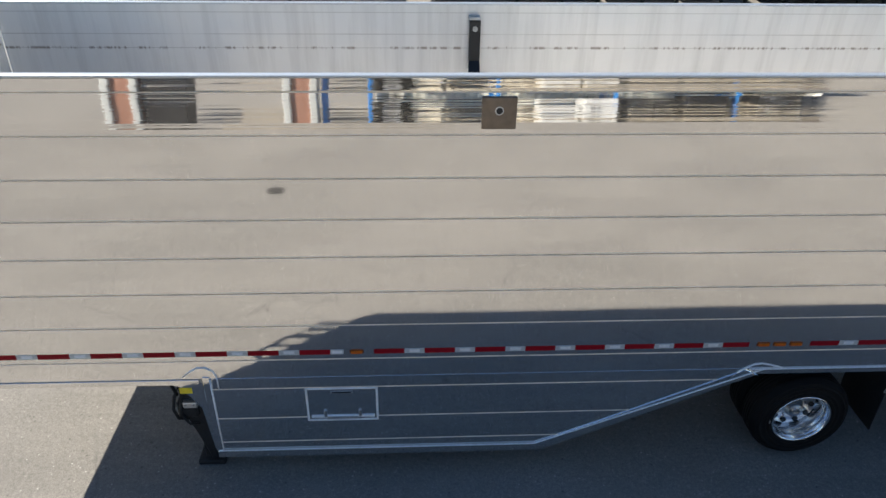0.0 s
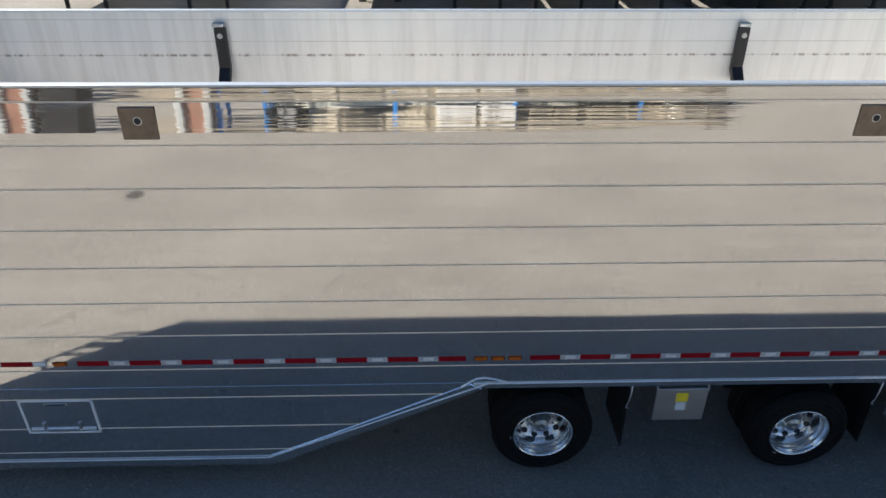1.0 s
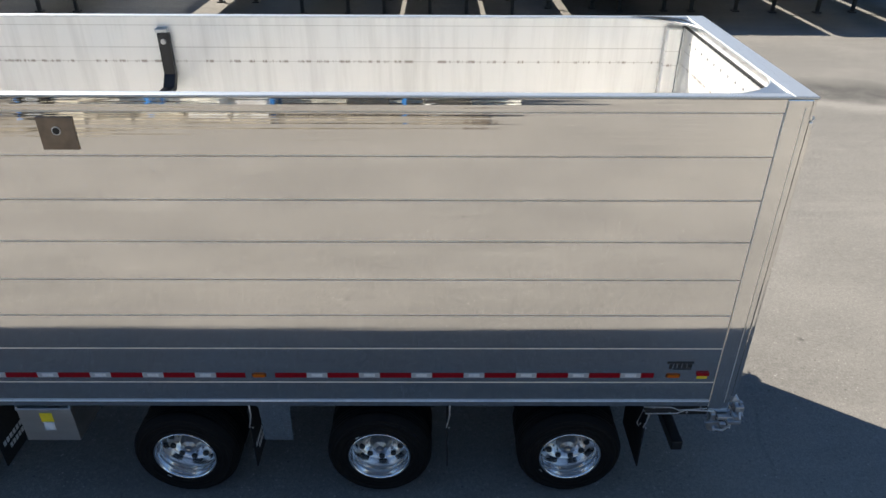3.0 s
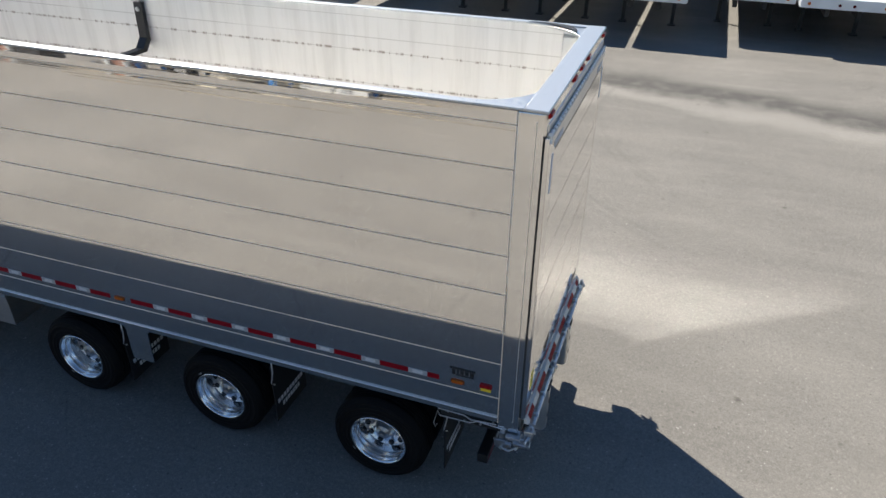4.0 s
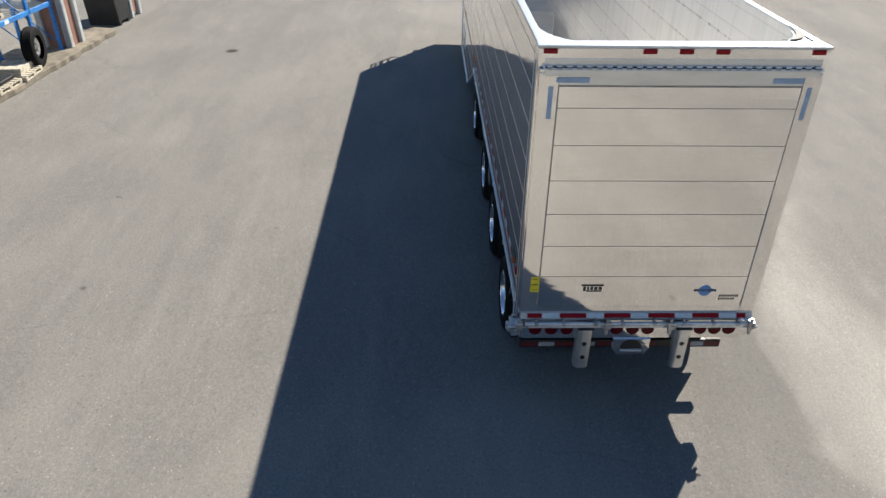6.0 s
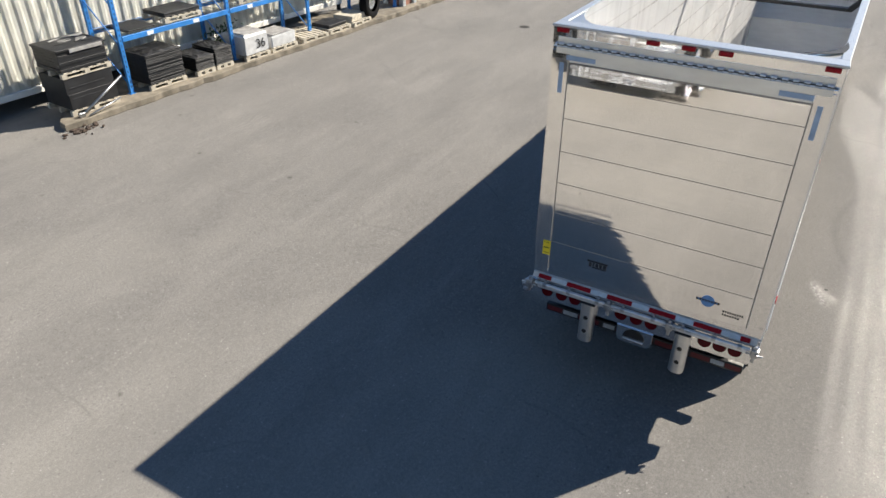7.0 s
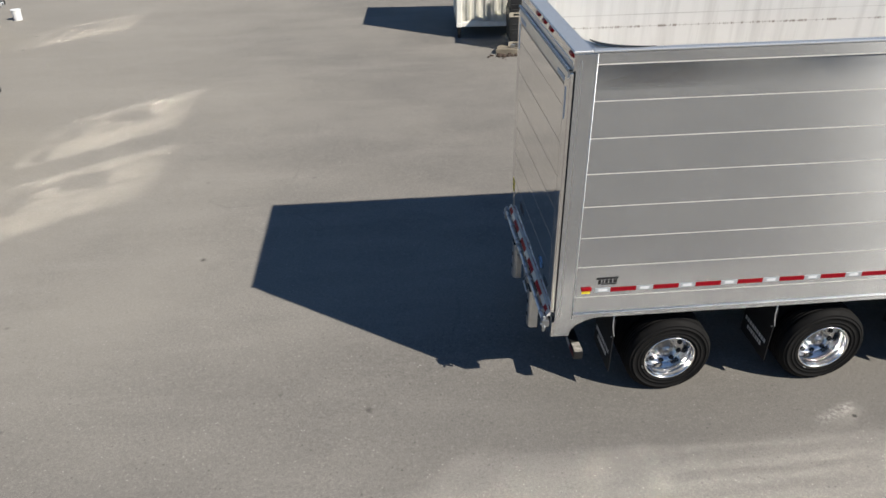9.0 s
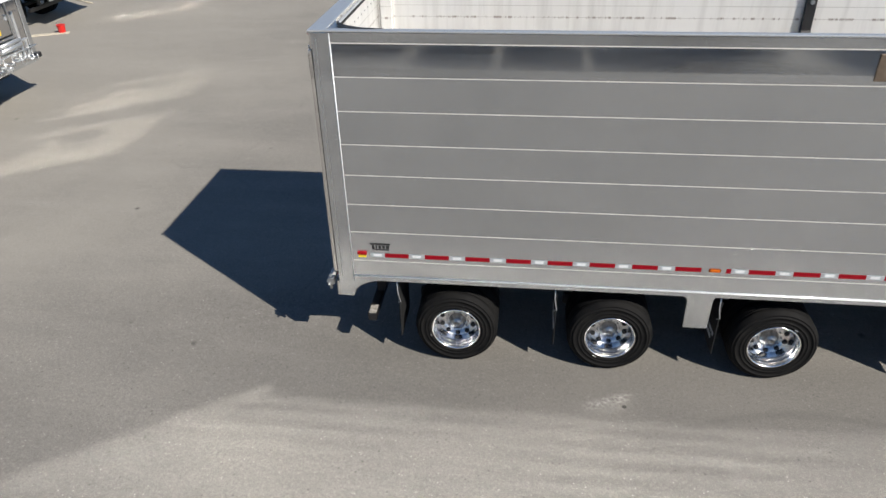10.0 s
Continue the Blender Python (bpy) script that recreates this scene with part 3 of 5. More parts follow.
        part("hole_plug", disc((x, yy(1.314), 3.915), "y", 0.026, 0.014, 16), INK, pl)


def logo_plate(parent, axis, d, a, b, top, s):
    """A black maker's mark drawn as plain shapes: long bar, short blocks, thin underline."""
    w = b - a

    def blk(u0, u1, z0, z1):
        if axis == "y":
            p0, p1 = (a + u0 * w, a + u1 * w) if s < 0 else (b - u0 * w, b - u1 * w)
            return box(min(p0, p1), max(p0, p1), d - 0.0005 * s, d + 0.003 * s, z0, z1)
        return box(d - 0.0005, d + 0.003, a + u0 * w, a + u1 * w, z0, z1)
    mark = part("maker_mark", blk(0.0, 1.0, top - 0.022, top), INK, parent, "black maker's mark of plain blocks")
    for u0, u1, z0, z1 in ((0.10, 0.22, 0.030, 0.085), (0.28, 0.36, 0.030, 0.070), (0.42, 0.55, 0.030, 0.070), (0.60, 0.74, 0.030, 0.070), (0.79, 0.95, 0.030, 0.070), (0.25, 0.95, 0.078, 0.092)):
        part("block", blk(u0, u1, top - z1, top - z0), INK, mark)


side(-1)
side(1)

# floor, belly floor, front wall, header
part("floor", slab([(XF + 0.04, 1.27), (-13.87, 1.27), (-13.87, 0.31), (-10.6, 0.31), (-8.45, 1.27), (-0.1, 1.27), (-0.1, 1.31), (-8.47, 1.31), (-10.62, 0.35), (-13.83, 0.35), (-13.83, 1.31), (XF + 0.04, 1.31)],
                   "y", -1.234, 1.234), MILL, trailer, "dropped aluminium floor")
part("front_wall", box(XF, XF + 0.04, -1.2, 1.2, 1.21, 4.12), LINER, trailer, "worn aluminium front wall")
part("front_top_rail", box(XF - 0.01, XF + 0.12, -1.2, 1.2, 4.115, TOP, 0.014, 3), TRIM, trailer)
for k in range(7):
    part("front_plank", box(XF - 0.014, XF, -1.19, 1.19, 1.3 + 0.4 * k, 1.69 + 0.4 * k, 0.003), ALU_SUNLIT, trailer)
head = part("rear_header", slab([(-0.15, -1.306), (0.03, -1.315), (0.03, 1.315), (-0.15, 1.306)], "z", 4.166, TOP, 0.006), TRIM, trailer, "bright rear header")
part("header_beam", box(-0.14, 0.0195, -1.196, 1.196, 4.112, 4.166), ALU, trailer)
part("header_face", box(-0.05, 0.021, -1.30, 1.30, 4.005, 4.163, 0.003), ALU, trailer)
part("rear_sill", box(-0.14, -0.002, -1.2, 1.2, 1.10, 1.32), MILL, trailer)
part("header_inner", box(-0.16, -0.14, -1.236, 1.236, 1.312, 4.12, 0.003), LINER, trailer)
for s in (-1, 1):
    cs = [(-0.15, s * 1.228), (-0.78, s * 1.228)] + [(-0.78 + 0.63 * math.sin(radians(q)), s * (1.228 - 0.42 * (1 - math.cos(radians(q))))) for q in (15, 30, 45, 60, 75, 90)]
    part("corner_gusset", slab(cs, "z", 4.15, 4.176, 0.003), MILL, trailer, "dull curved corner gusset")

# dark sheet laid on this corner for the dark reflection in its gusset
crescent = [(-0.74 + 0.55 * math.sin(radians(q)), 1.236 - 0.36 * (1 - math.cos(radians(q)))) for q in range(0, 81, 10)]
part("gusset_reflection", slab(crescent + [(a + 0.05 * math.sin(math.pi * i / 8), b + 0.065 * math.sin(math.pi * i / 8)) for i, (a, b) in list(enumerate(crescent))[-2:0:-1]], "z", 4.1905, 4.194), STEEL_DARK, trailer, "dark sheet for the reflection in the curved corner gusset")
part("header_seal", box(-0.172, -0.16, -1.22, 1.22, 4.085, 4.11), GASKET, trailer)
for s in (-1, 1):
    part("inner_post", box(-0.36, -0.212, s * 1.13, s * 1.236, 1.31, 4.10, 0.01), LINER, trailer)
    part("inner_post_line", box(-0.372, -0.36, s * 1.20, s * 1.236, 1.31, 4.10), SEAM, trailer)
rivet = as_mesh("rivet", disc((0, 0, 0), "x", 0.012, 0.008, 8), HUBMETAL)
for k in range(12):
    link_part("rivet", rivet, trailer, "", pose(-0.162, -1.0 + 0.182 * k, 3.97))
# cross braces
for x in (-11.17, -5.575):
    brace = part("cross_brace", box(x - 0.06, x + 0.06, -1.10, 1.10, 3.44, 3.49, 0.006), BLACK, trailer, "black steel cross brace bolted between the walls")
    for s in (-1, 1):
        pts = [(s * 1.225, 4.02), (s * 1.17, 4.02), (s * 1.16, 3.60), (s * 1.06, 3.49), (s * 1.06, 3.44), (s * 1.12, 3.44), (s * 1.225, 3.56)]
        part("brace_leg", slab(pts, "x", x - 0.06, x + 0.06, 0.004), BLACK, brace)
        part("clip", box(x - 0.07, x + 0.05, s * 1.15, s * 1.228, 4.03, 4.07, 0.006), GALV, brace)
        part("bolt", disc((x, s * 1.163, 3.94), "y", 0.028, 0.03, 12, 0.004), GALV, brace)

# rear door
door = part("rear_door", box(0.012, 0.044, -1.285, 1.285, 1.30, 3.985, 0.006, 2), ALU, trailer, "polished tailgate hinged along its top")
part("gasket", box(0.0, 0.012, -1.275, 1.275, 1.30, 3.99), GASKET, door)
DS = [1.385, 1.765, 2.14, 2.515, 2.885, 3.255, 3.625, 3.83]
for i, (a, b) in enumerate(zip(DS, DS[1:])):
    if i == 0:
        pts = [(-1.03, a + 0.004), (1.05, a + 0.004), (1.115, a + 0.07), (1.115, b - 0.004), (-1.095, b - 0.004), (-1.095, a + 0.07)]
        part("door_plank", slab(pts, "x", 0.044, 0.052), ALU_DOOR, door)
    elif i == 6:
        # the uppermost sheet leans in towards the hinge
        prof = [(0.044, a + 0.004), (0.053, a + 0.004), (0.0512, a + 0.09), (0.0475, b - 0.004), (0.044, b - 0.004)]
        bm = bmesh.new()
        add_slab(bm, prof, "y", -1.095, 1.115)
        part("door_plank", bm, ALU_DOOR, door)
    else:
        part("door_plank", box(0.044, 0.052, -1.095, 1.115, a + 0.004, b - 0.004), ALU_DOOR, door)
    part("seam_bead", box(0.0445, 0.0516, -1.095, 1.115, b - 0.0055, b + 0.0055), SEAM_DARK, door)
for y0, y1 in ((-1.283, -1.107), (1.127, 1.283)):
    part("stile", box(0.044, 0.054, y0, y1, 1.32, 3.95, 0.003), ALU, door)
for y in (-1.101, 1.121):
    part("frame_line", box(0.044, 0.0505, y - 0.0055, y + 0.0055, 1.40, 3.84), SEAM_DARK, door)
part("door_top_band", box(0.044, 0.050, -1.10, 1.12, 3.842, 3.93, 0.002), MILL, door)
hinge = part("hinge", slab([(0.0, 3.986), (0.050, 3.986), (0.046, 3.996), (0.030, 4.010), (0.0, 4.010)], "y", -1.24, 1.25), HINGE, trailer, "galvanised piano hinge")
part("hinge_gap", box(0.020, 0.0475, -1.24, 1.25, 3.994, 4.006), GASKET, hinge)
kn = as_mesh("knuckle", disc((0, 0, 0), "y", 0.0105, 0.050, 10, 0.003), SILVER_TAPE)
for i in range(28):
    link_part("knuckle", kn, hinge, "", pose(0.046, -1.20 + i * 0.0895, 4.012))
    if i < 27:
        link_part("knuckle", kn, hinge, "", pose(0.048, -1.155 + i * 0.0895, 3.990) @ Matrix.Diagonal((0.6, 0.8, 0.6, 1)))
part("hinge_pin_end", disc((0.046, -1.25, 4.006), "y", 0.017, 0.02, 12, 0.004), SILVER_TAPE, hinge, "bright hinge pin end")
for z in (3.952, 4.045):
    part("hinge_leaf", box(0.02 if z > 4 else 0.044, 0.027 if z > 4 else 0.056, -1.24, 1.25, z - 0.030, z + 0.030), MILL, hinge)
for y0, y1, z0, z1 in ((-1.13, -0.83, 3.865, 3.912), (0.84, 1.12, 3.865, 3.912), (-1.195, -1.15, 3.52, 3.83), (1.165, 1.21, 3.52, 3.83)):
    part("film_strip", box(0.0525, 0.0565, y0, y1, z0, z1), FILM_BLUE, door, "blue protective film left on")
for y in (-1.2, -0.314, 0.012, 0.337, 1.2):
    lamp = part("marker_lamp", box(0.02, 0.032, y - 0.062, y + 0.062, 4.118, 4.162, 0.004), LENS_SIDE, trailer, "red marker lamp")
    part("lens", box(0.030, 0.042, y - 0.05, y + 0.05, 4.124, 4.156, 0.006, 2), LENS_SIDE, lamp)
# ledge with reflective strips
ledge = part("ledge", slab([(0.044, 1.30), (0.060, 1.297), (0.090, 1.240), (0.044, 1.240)], "y", -1.27, 1.27), HINGE, trailer, "sloping sill under the tailgate")
x = -1.2
k = 0
while x < 1.16:
    w = 0.29 if k % 2 == 0 else 0.19
    if k == 0:
        w = 0.16
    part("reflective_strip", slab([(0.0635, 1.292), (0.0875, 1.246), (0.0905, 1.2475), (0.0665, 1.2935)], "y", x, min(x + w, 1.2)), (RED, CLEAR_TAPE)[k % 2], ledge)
    x += w + 0.003
    k += 1
# locking bars and clamps
for y0, y1 in ((-1.22, -0.36), (-0.28, 0.34), (0.42, 1.22)):
    part("locking_bar", tube([(0.118, y0, 1.190), (0.118, y1, 1.190)], 0.022, 12), GALV_BRIGHT, trailer, "galvanised locking bar")
    part("locking_channel", box(0.078, 0.128, y0 + 0.03, y1 - 0.03, 1.135, 1.172, 0.006), GALV_BRIGHT, trailer)
for y in (-1.29, -0.32, 0.38, 1.27):
    cl = part("clamp", box(0.06, 0.145, y - 0.04, y + 0.04, 1.12, 1.21, 0.012, 2), GALV, trailer, "galvanised clamp")
    part("clamp_arm", box(0.10, 0.13, y - 0.018, y + 0.018, 1.04, 1.25, 0.006), GALV, cl)
    part("clamp_bolt", disc((0.15, y + 0.02, 1.16), "x", 0.018, 0.02, 8), GALV, cl)
    part("clamp_pin", tube([(0.12, y - 0.085, 1.145), (0.12, y + 0.085, 1.145)], 0.010, 8), GALV, cl)
for y in (-1.10, -0.80, -0.45, -0.15, 0.20, 0.52, 0.85, 1.12):
    cv = part("clevis", box(0.090, 0.143, y - 0.025, y + 0.025, 1.165, 1.212, 0.008), GALV, trailer, "small galvanised clevis on the locking bar")
    part("clevis_arm", box(0.065, 0.12, y - 0.012, y + 0.012, 1.19, 1.245, 0.004), GALV, cv)
# lamp plate
plate = part("lamp_plate", slab([(-1.30, 1.17), (-1.30, 0.96), (-1.22, 0.92), (1.22, 0.92), (1.30, 0.97), (1.30, 1.17)], "x", 0.0, 0.03, 0.004), ALU, trailer, "polished lamp plate")
for y in (-1.09, -0.91, -0.74, -0.18, 0.0, 0.17, 0.76, 0.92, 1.08):
    ring = part("lamp_ring", disc((0.034, y, 1.05), "x", 0.072, 0.012, 22, 0.003), BLACK, plate)
    part("round_lamp", disc((0.042, y, 1.05), "x", 0.068, 0.014, 22, 0.005), LENS_RED, ring, "round red tail lamp")
# dock posts
for y in (-0.55, 0.54):
    prof = [(y - 0.085, 0.03)] + [(y - 0.025 - 0.06 * math.cos(radians(q)), 0.085 + 0.06 * math.sin(radians(q))) for q in range(0, 91, 15)] + [(y + 0.025 + 0.06 * math.sin(radians(q)), 0.085 + 0.06 * math.cos(radians(q))) for q in range(0, 91, 15)] + [(y + 0.085, 0.03)]
    bm = add_slab(bmesh.new(), [(p[1], p[0]) for p in prof], "z", 0.575, 1.12, 0.006)
    post = part("dock_post", bm, MILL, trailer, "bright aluminium dock post with two bolt holes")
    for z in (0.74, 0.93):
        part("bolt_hole", disc((0.146, y, z), "x", 0.027, 0.006, 14), INK, post)
    part("post_cap", box(0.035, 0.15, y - 0.088, y + 0.088, 1.115, 1.135, 0.006), BLACK, post)
# tow hook housing
hook = part("tow_housing", slab([(-0.2, 0.92), (-0.2, 0.78), (-0.15, 0.70), (0.19, 0.70), (0.22, 0.78), (0.22, 0.92)], "x", -0.02, 0.05, 0.006), ALU, trailer)
part("tow_opening", slab([(p[0], p[1]) for p in arc(0.01, 0.79, 0.125, 0, 180, 10)], "x", 0.05, 0.056), INK, hook)
part("tow_hook", tube([(0.07, -0.11, 0.775), (0.075, 0.13, 0.775)], 0.011, 8), TRIM, hook)
# underride bumper
bump = part("bumper", box(-0.40, -0.29, -1.2, 1.2, 0.52, 0.63, 0.012, 2), BLACK, trailer, "black underride bumper with red and white strips")
for y0, y1, k in ((-1.18, -0.98, 0), (-0.97, -0.78, 1), (-0.77, -0.5, 0), (-0.44, -0.3, 1), (-0.28, -0.05, 0), (0.2, 0.42, 0), (0.62, 0.84, 0), (0.85, 1.0, 1), (1.01, 1.18, 0)):
    part("reflective_strip", box(-0.2905, -0.287, y0, y1, 0.545, 0.605), (RED_SHADED, WHITE_SHADED)[k], bump)
for s in (-1, 1):
    # pale plate laid on the black bumper where the sun strikes its end
    if s > 0:
        part("bumper_end", slab([(-0.395, s * 1.02), (-0.30, s * 1.03), (-0.30, s * 1.19), (-0.33, s * 1.2), (-0.395, s * 1.19)], "z", 0.629, 0.635), SUNLIT_GREY, bump, "pale mottled plate for the sunlit end of the bumper")
    part("bumper_strut", slab([(-0.4, 0.6), (-0.32, 0.6), (-0.32, 1.22), (-0.55, 1.22)], "y", s * 0.62, s * 0.70), BLACK, bump)
# decals of the tailgate
logo_plate(trailer, "x", 0.052, -0.645, -0.41, 1.665, 0)
yd = part("yellow_decal", box(0.0535, 0.0565, -1.19, -1.10, 1.57, 1.76), YELLOW, trailer, "yellow warning decal with dark bars")
for z, h in ((1.735, 0.003), (1.665, 0.006), (1.60, 0.003)):
    part("bar", box(0.0560, 0.0578, -1.18, -1.11, z - h, z + h), INK, yd)
rd = part("round_decal", disc((0.053, 0.695, 1.585), "x", 0.070, 0.003, 24), BLUE_DECAL, trailer, "blue round decal with a dark band")
part("band", box(0.0535, 0.0568, 0.575, 0.815, 1.575, 1.600), INK, rd)
for k in range(7):
    part("band_mark", box(0.0560, 0.0576, 0.592 + 0.031 * k, 0.610 + 0.031 * k, 1.581, 1.594), BLUE_DECAL, rd)
bd = part("print_bars", box(0.0515, 0.0545, 0.86, 0.876, 1.505, 1.530), INK, trailer, "two rows of small dark print bars")
for k in range(1, 9):
    part("bar", box(0.0515, 0.0545, 0.86 + 0.024 * k, 0.876 + 0.024 * k, 1.505, 1.530), INK, bd)
for k in range(7):
    part("bar", box(0.0515, 0.0545, 0.86 + 0.026 * k, 0.877 + 0.026 * k, 1.466, 1.490), INK, bd)

# underframe
for s in (-1, 1):
    part("frame_rail", box(-8.3, -0.3, s * 0.42, s * 0.52, 0.80, 1.265, 0.006), STEEL_DARK, trailer, "dark frame rail")
for k in range(17):
    part("cross_member", box(-8.2 + 0.49 * k, -8.14 + 0.49 * k, -1.23, 1.23, 1.16, 1.268), STEEL_DARK, trailer)
AX = (-7.855, -5.21, -3.30, -1.42)
LIFT = {AX[0]: 0.045}
for ax in AX:
    part("axle", tube([(ax, -1.0, 0.515 + LIFT.get(ax, 0.0)), (ax, 1.0, 0.515 + LIFT.get(ax, 0.0))], 0.07, 12), STEEL_DARK, trailer)
    for s in (-1, 1):
        part("air_spring", disc((ax - 0.35, s * 0.5, 0.72), "z", 0.13, 0.3, 16, 0.03), FLAP, trailer)
        part("trailing_arm", box(ax - 0.5, ax + 0.55, s * 0.45, s * 0.55, 0.46, 0.60, 0.02), STEEL_DARK, trailer)


# wheels: one set of meshes, placed eight times
def wheel_meshes():
    bm = bmesh.new()
    prof = [(0.285, 0.02), (0.30, 0.005), (0.328, -0.001), (0.331, -0.006), (0.340, -0.006), (0.343, -0.002), (0.372, -0.004), (0.375, -0.008), (0.380, -0.008), (0.383, -0.004), (0.43, -0.005), (0.433, -0.011), (0.445, -0.009),
            (0.448, -0.002), (0.465, 0.006), (0.468, 0.003), (0.478, 0.009), (0.48, 0.016), (0.498, 0.032), (0.512, 0.06)]
    for i in range(4):
        c = 0.085 + i * 0.04
        prof += [(0.515, c - 0.012), (0.515, c + 0.012), (0.500, c + 0.015), (0.500, c + 0.022)]
    prof += [(0.515, 0.245), (0.505, 0.262), (0.47, 0.285), (0.40, 0.294), (0.30, 0.28)]
    tyre = as_mesh("tyre", add_lathe(bm, prof, 56), RUBBER)
    bm = bmesh.new()
    rimp = [(0.292, 0.014), (0.305, 0.006), (0.306, -0.004), (0.298, -0.007), (0.289, 0.0), (0.285, 0.012), (0.283, 0.030), (0.276, 0.040), (0.273, 0.060), (0.270, 0.085), (0.262, 0.096), (0.259, 0.13), (0.256, 0.165),
            (0.252, 0.190), (0.246, 0.204)]
    rim = as_mesh("rim", add_lathe(bm, rimp, 56), CHROME)
    bm = bmesh.new()
    discp = [(0.246, 0.204), (0.240, 0.210), (0.228, 0.214), (0.20, 0.212), (0.172, 0.204), (0.158, 0.200), (0.11, 0.200)]
    face = as_mesh("rim_disc", add_lathe(bm, discp, 56), DISC_METAL)
    bm = bmesh.new()
    hubp = [(0.112, 0.202), (0.106, 0.18), (0.088, 0.165), (0.082, 0.128), (0.074, 0.118), (0.050, 0.116), (0.044, 0.106), (0.030, 0.104), (0.026, 0.110), (0.001, 0.110)]
    hub = as_mesh("hub", add_lathe(bm, hubp, 28), HUBMETAL)
    holes = as_mesh("hand_hole", disc((0, 0, 0), "y", 0.030, 0.022, 16), FLAP)
    nut = as_mesh("wheel_nut", disc((0, 0, 0), "y", 0.012, 0.024, 6), HUBMETAL)
    drum = as_mesh("brake_drum", disc((0, 0.36, 0), "y", 0.20, 0.26, 24, 0.02), STEEL_DARK)
    return tyre, rim, face, hub, holes, nut, drum


TYRE, RIM, FACE, HUB, HOLE, NUT, DRUM = wheel_meshes()
weight = as_mesh("balance_weight", box(-0.022, 0.022, -0.004, 0.004, -0.006, 0.006, 0.002), GALV)
rng = random.Random(4)
for s in (-1, 1):
    for ax in AX:
        turn = rng.uniform(0, 360)
        flip = pose(ax, s * 1.285, 0.515 + LIFT.get(ax, 0.0), 0, turn if s < 0 else -turn, 0 if s < 0 else 180)
        wheel = link_part("wheel", DRUM, trailer, "dual wheel with black tyres and polished dished rim", flip)
        link_part("tyre", TYRE, wheel, "black rubber tyre")
        link_part("tyre", TYRE, wheel, "black rubber tyre", pose(0, 0.325, 0))
        link_part("rim", RIM, wheel, "polished dished aluminium rim")
        link_part("rim_disc", FACE, wheel, "satin aluminium disc with round hand holes")
        link_part("hub", HUB, wheel)
        link_part("balance_weight", weight, wheel, "", pose(0.0, -0.006, -0.33))
        for k in range(10):
            a = (k + 0.5) * math.tau / 10
            link_part("hand_hole", HOLE, wheel, "", pose(0.203 * math.cos(a), 0.2035, 0.203 * math.sin(a)))
        for k in range(10):
            a = k * math.tau / 10
            link_part("wheel_nut", NUT, wheel, "", pose(0.136 * math.cos(a), 0.194, 0.136 * math.sin(a)))

# mud flaps with their hanger rods
for s in (-1, 1):
    for fx in (-7.03, -4.53, -2.63, -0.72):
        fl = part("mud_flap", box(fx - 0.006, fx + 0.006, s * 0.62, s * 1.24, 0.33, 1.10, 0.003), FLAP, trailer, "black mud flap with two rows of pale print bars")
        yc = s * 0.93
        for z0, z1, half in ((0.545, 0.60, 0.26), (0.455, 0.51, 0.18)):
            n = 9 if half > 0.2 else 7
            for k in range(n):
                y0 = yc - half + 2 * half * k / n
                part("print_bar", box(fx + 0.006, fx + 0.0085, y0, y0 + 2 * half / n * 0.72, z0, z1), WHITE_PRINT, fl)
        part("hanger_rod", tube([(fx + 0.02, s * 1.235, 1.20), (fx + 0.02, s * 1.235, 1.02), (fx - 0.01, s * 1.235, 0.86), (fx + 0.02, s * 1.22, 0.84)], 0.008, 6), TRIM, fl)

# battery box of the shaded side
lb = part("side_box", box(-6.745, -6.225, -1.21, -0.75, 0.66, 1.08, 0.008, 2), MILL, trailer, "dull aluminium box with a yellow label")
part("box_lid", box(-6.75, -6.22, -1.222, -0.74, 1.06, 1.085, 0.004), TRIM, lb)
part("label_patch", box(-6.54, -6.42, -1.2135, -1.2105, 0.91, 1.02), YELLOW, lb)
part("label_patch", box(-6.53, -6.43, -1.2135, -1.2105, 0.80, 0.90), SILVER_TAPE, lb)
for x in (-6.74, -6.235):
    part("box_hanger", box(x - 0.008, x + 0.008, -1.21, -1.19, 1.08, 1.21), TRIM, lb)

# hatch in the belly
hf = part("hatch_door", box(-12.90, -12.24, -1.3000, -1.304, 0.735, 1.12, 0.002), ALU, trailer, "belly hatch with bright frame and latch bar")
for a in ((-12.92, -12.22, 1.118, 1.138), (-12.92, -12.22, 0.712, 0.732), (-12.92, -12.90, 0.712, 1.138), (-12.24, -12.22, 0.712, 1.138)):
    part("hatch_frame", box(a[0], a[1], -1.2995, -1.312, a[2], a[3], 0.003), BEAD, hf)
part("latch_bar", box(-12.88, -12.26, -1.303, -1.316, 0.755, 0.785, 0.004), BEAD, hf)
part("latch_plate", box(-12.72, -12.42, -1.304, -1.322, 0.745, 0.775, 0.004), GALV, hf)
for x in (-12.74, -12.40):
    part("latch_pin", box(x - 0.015, x + 0.015, -1.304, -1.325, 0.77, 0.855, 0.006), GALV, hf)
part("pull_slot", box(-12.68, -12.46, -1.303, -1.310, 1.065, 1.095, 0.003), GALV, hf)
part("slot_shadow", box(-12.66, -12.48, -1.309, -1.3115, 1.072, 1.088), INK, hf)

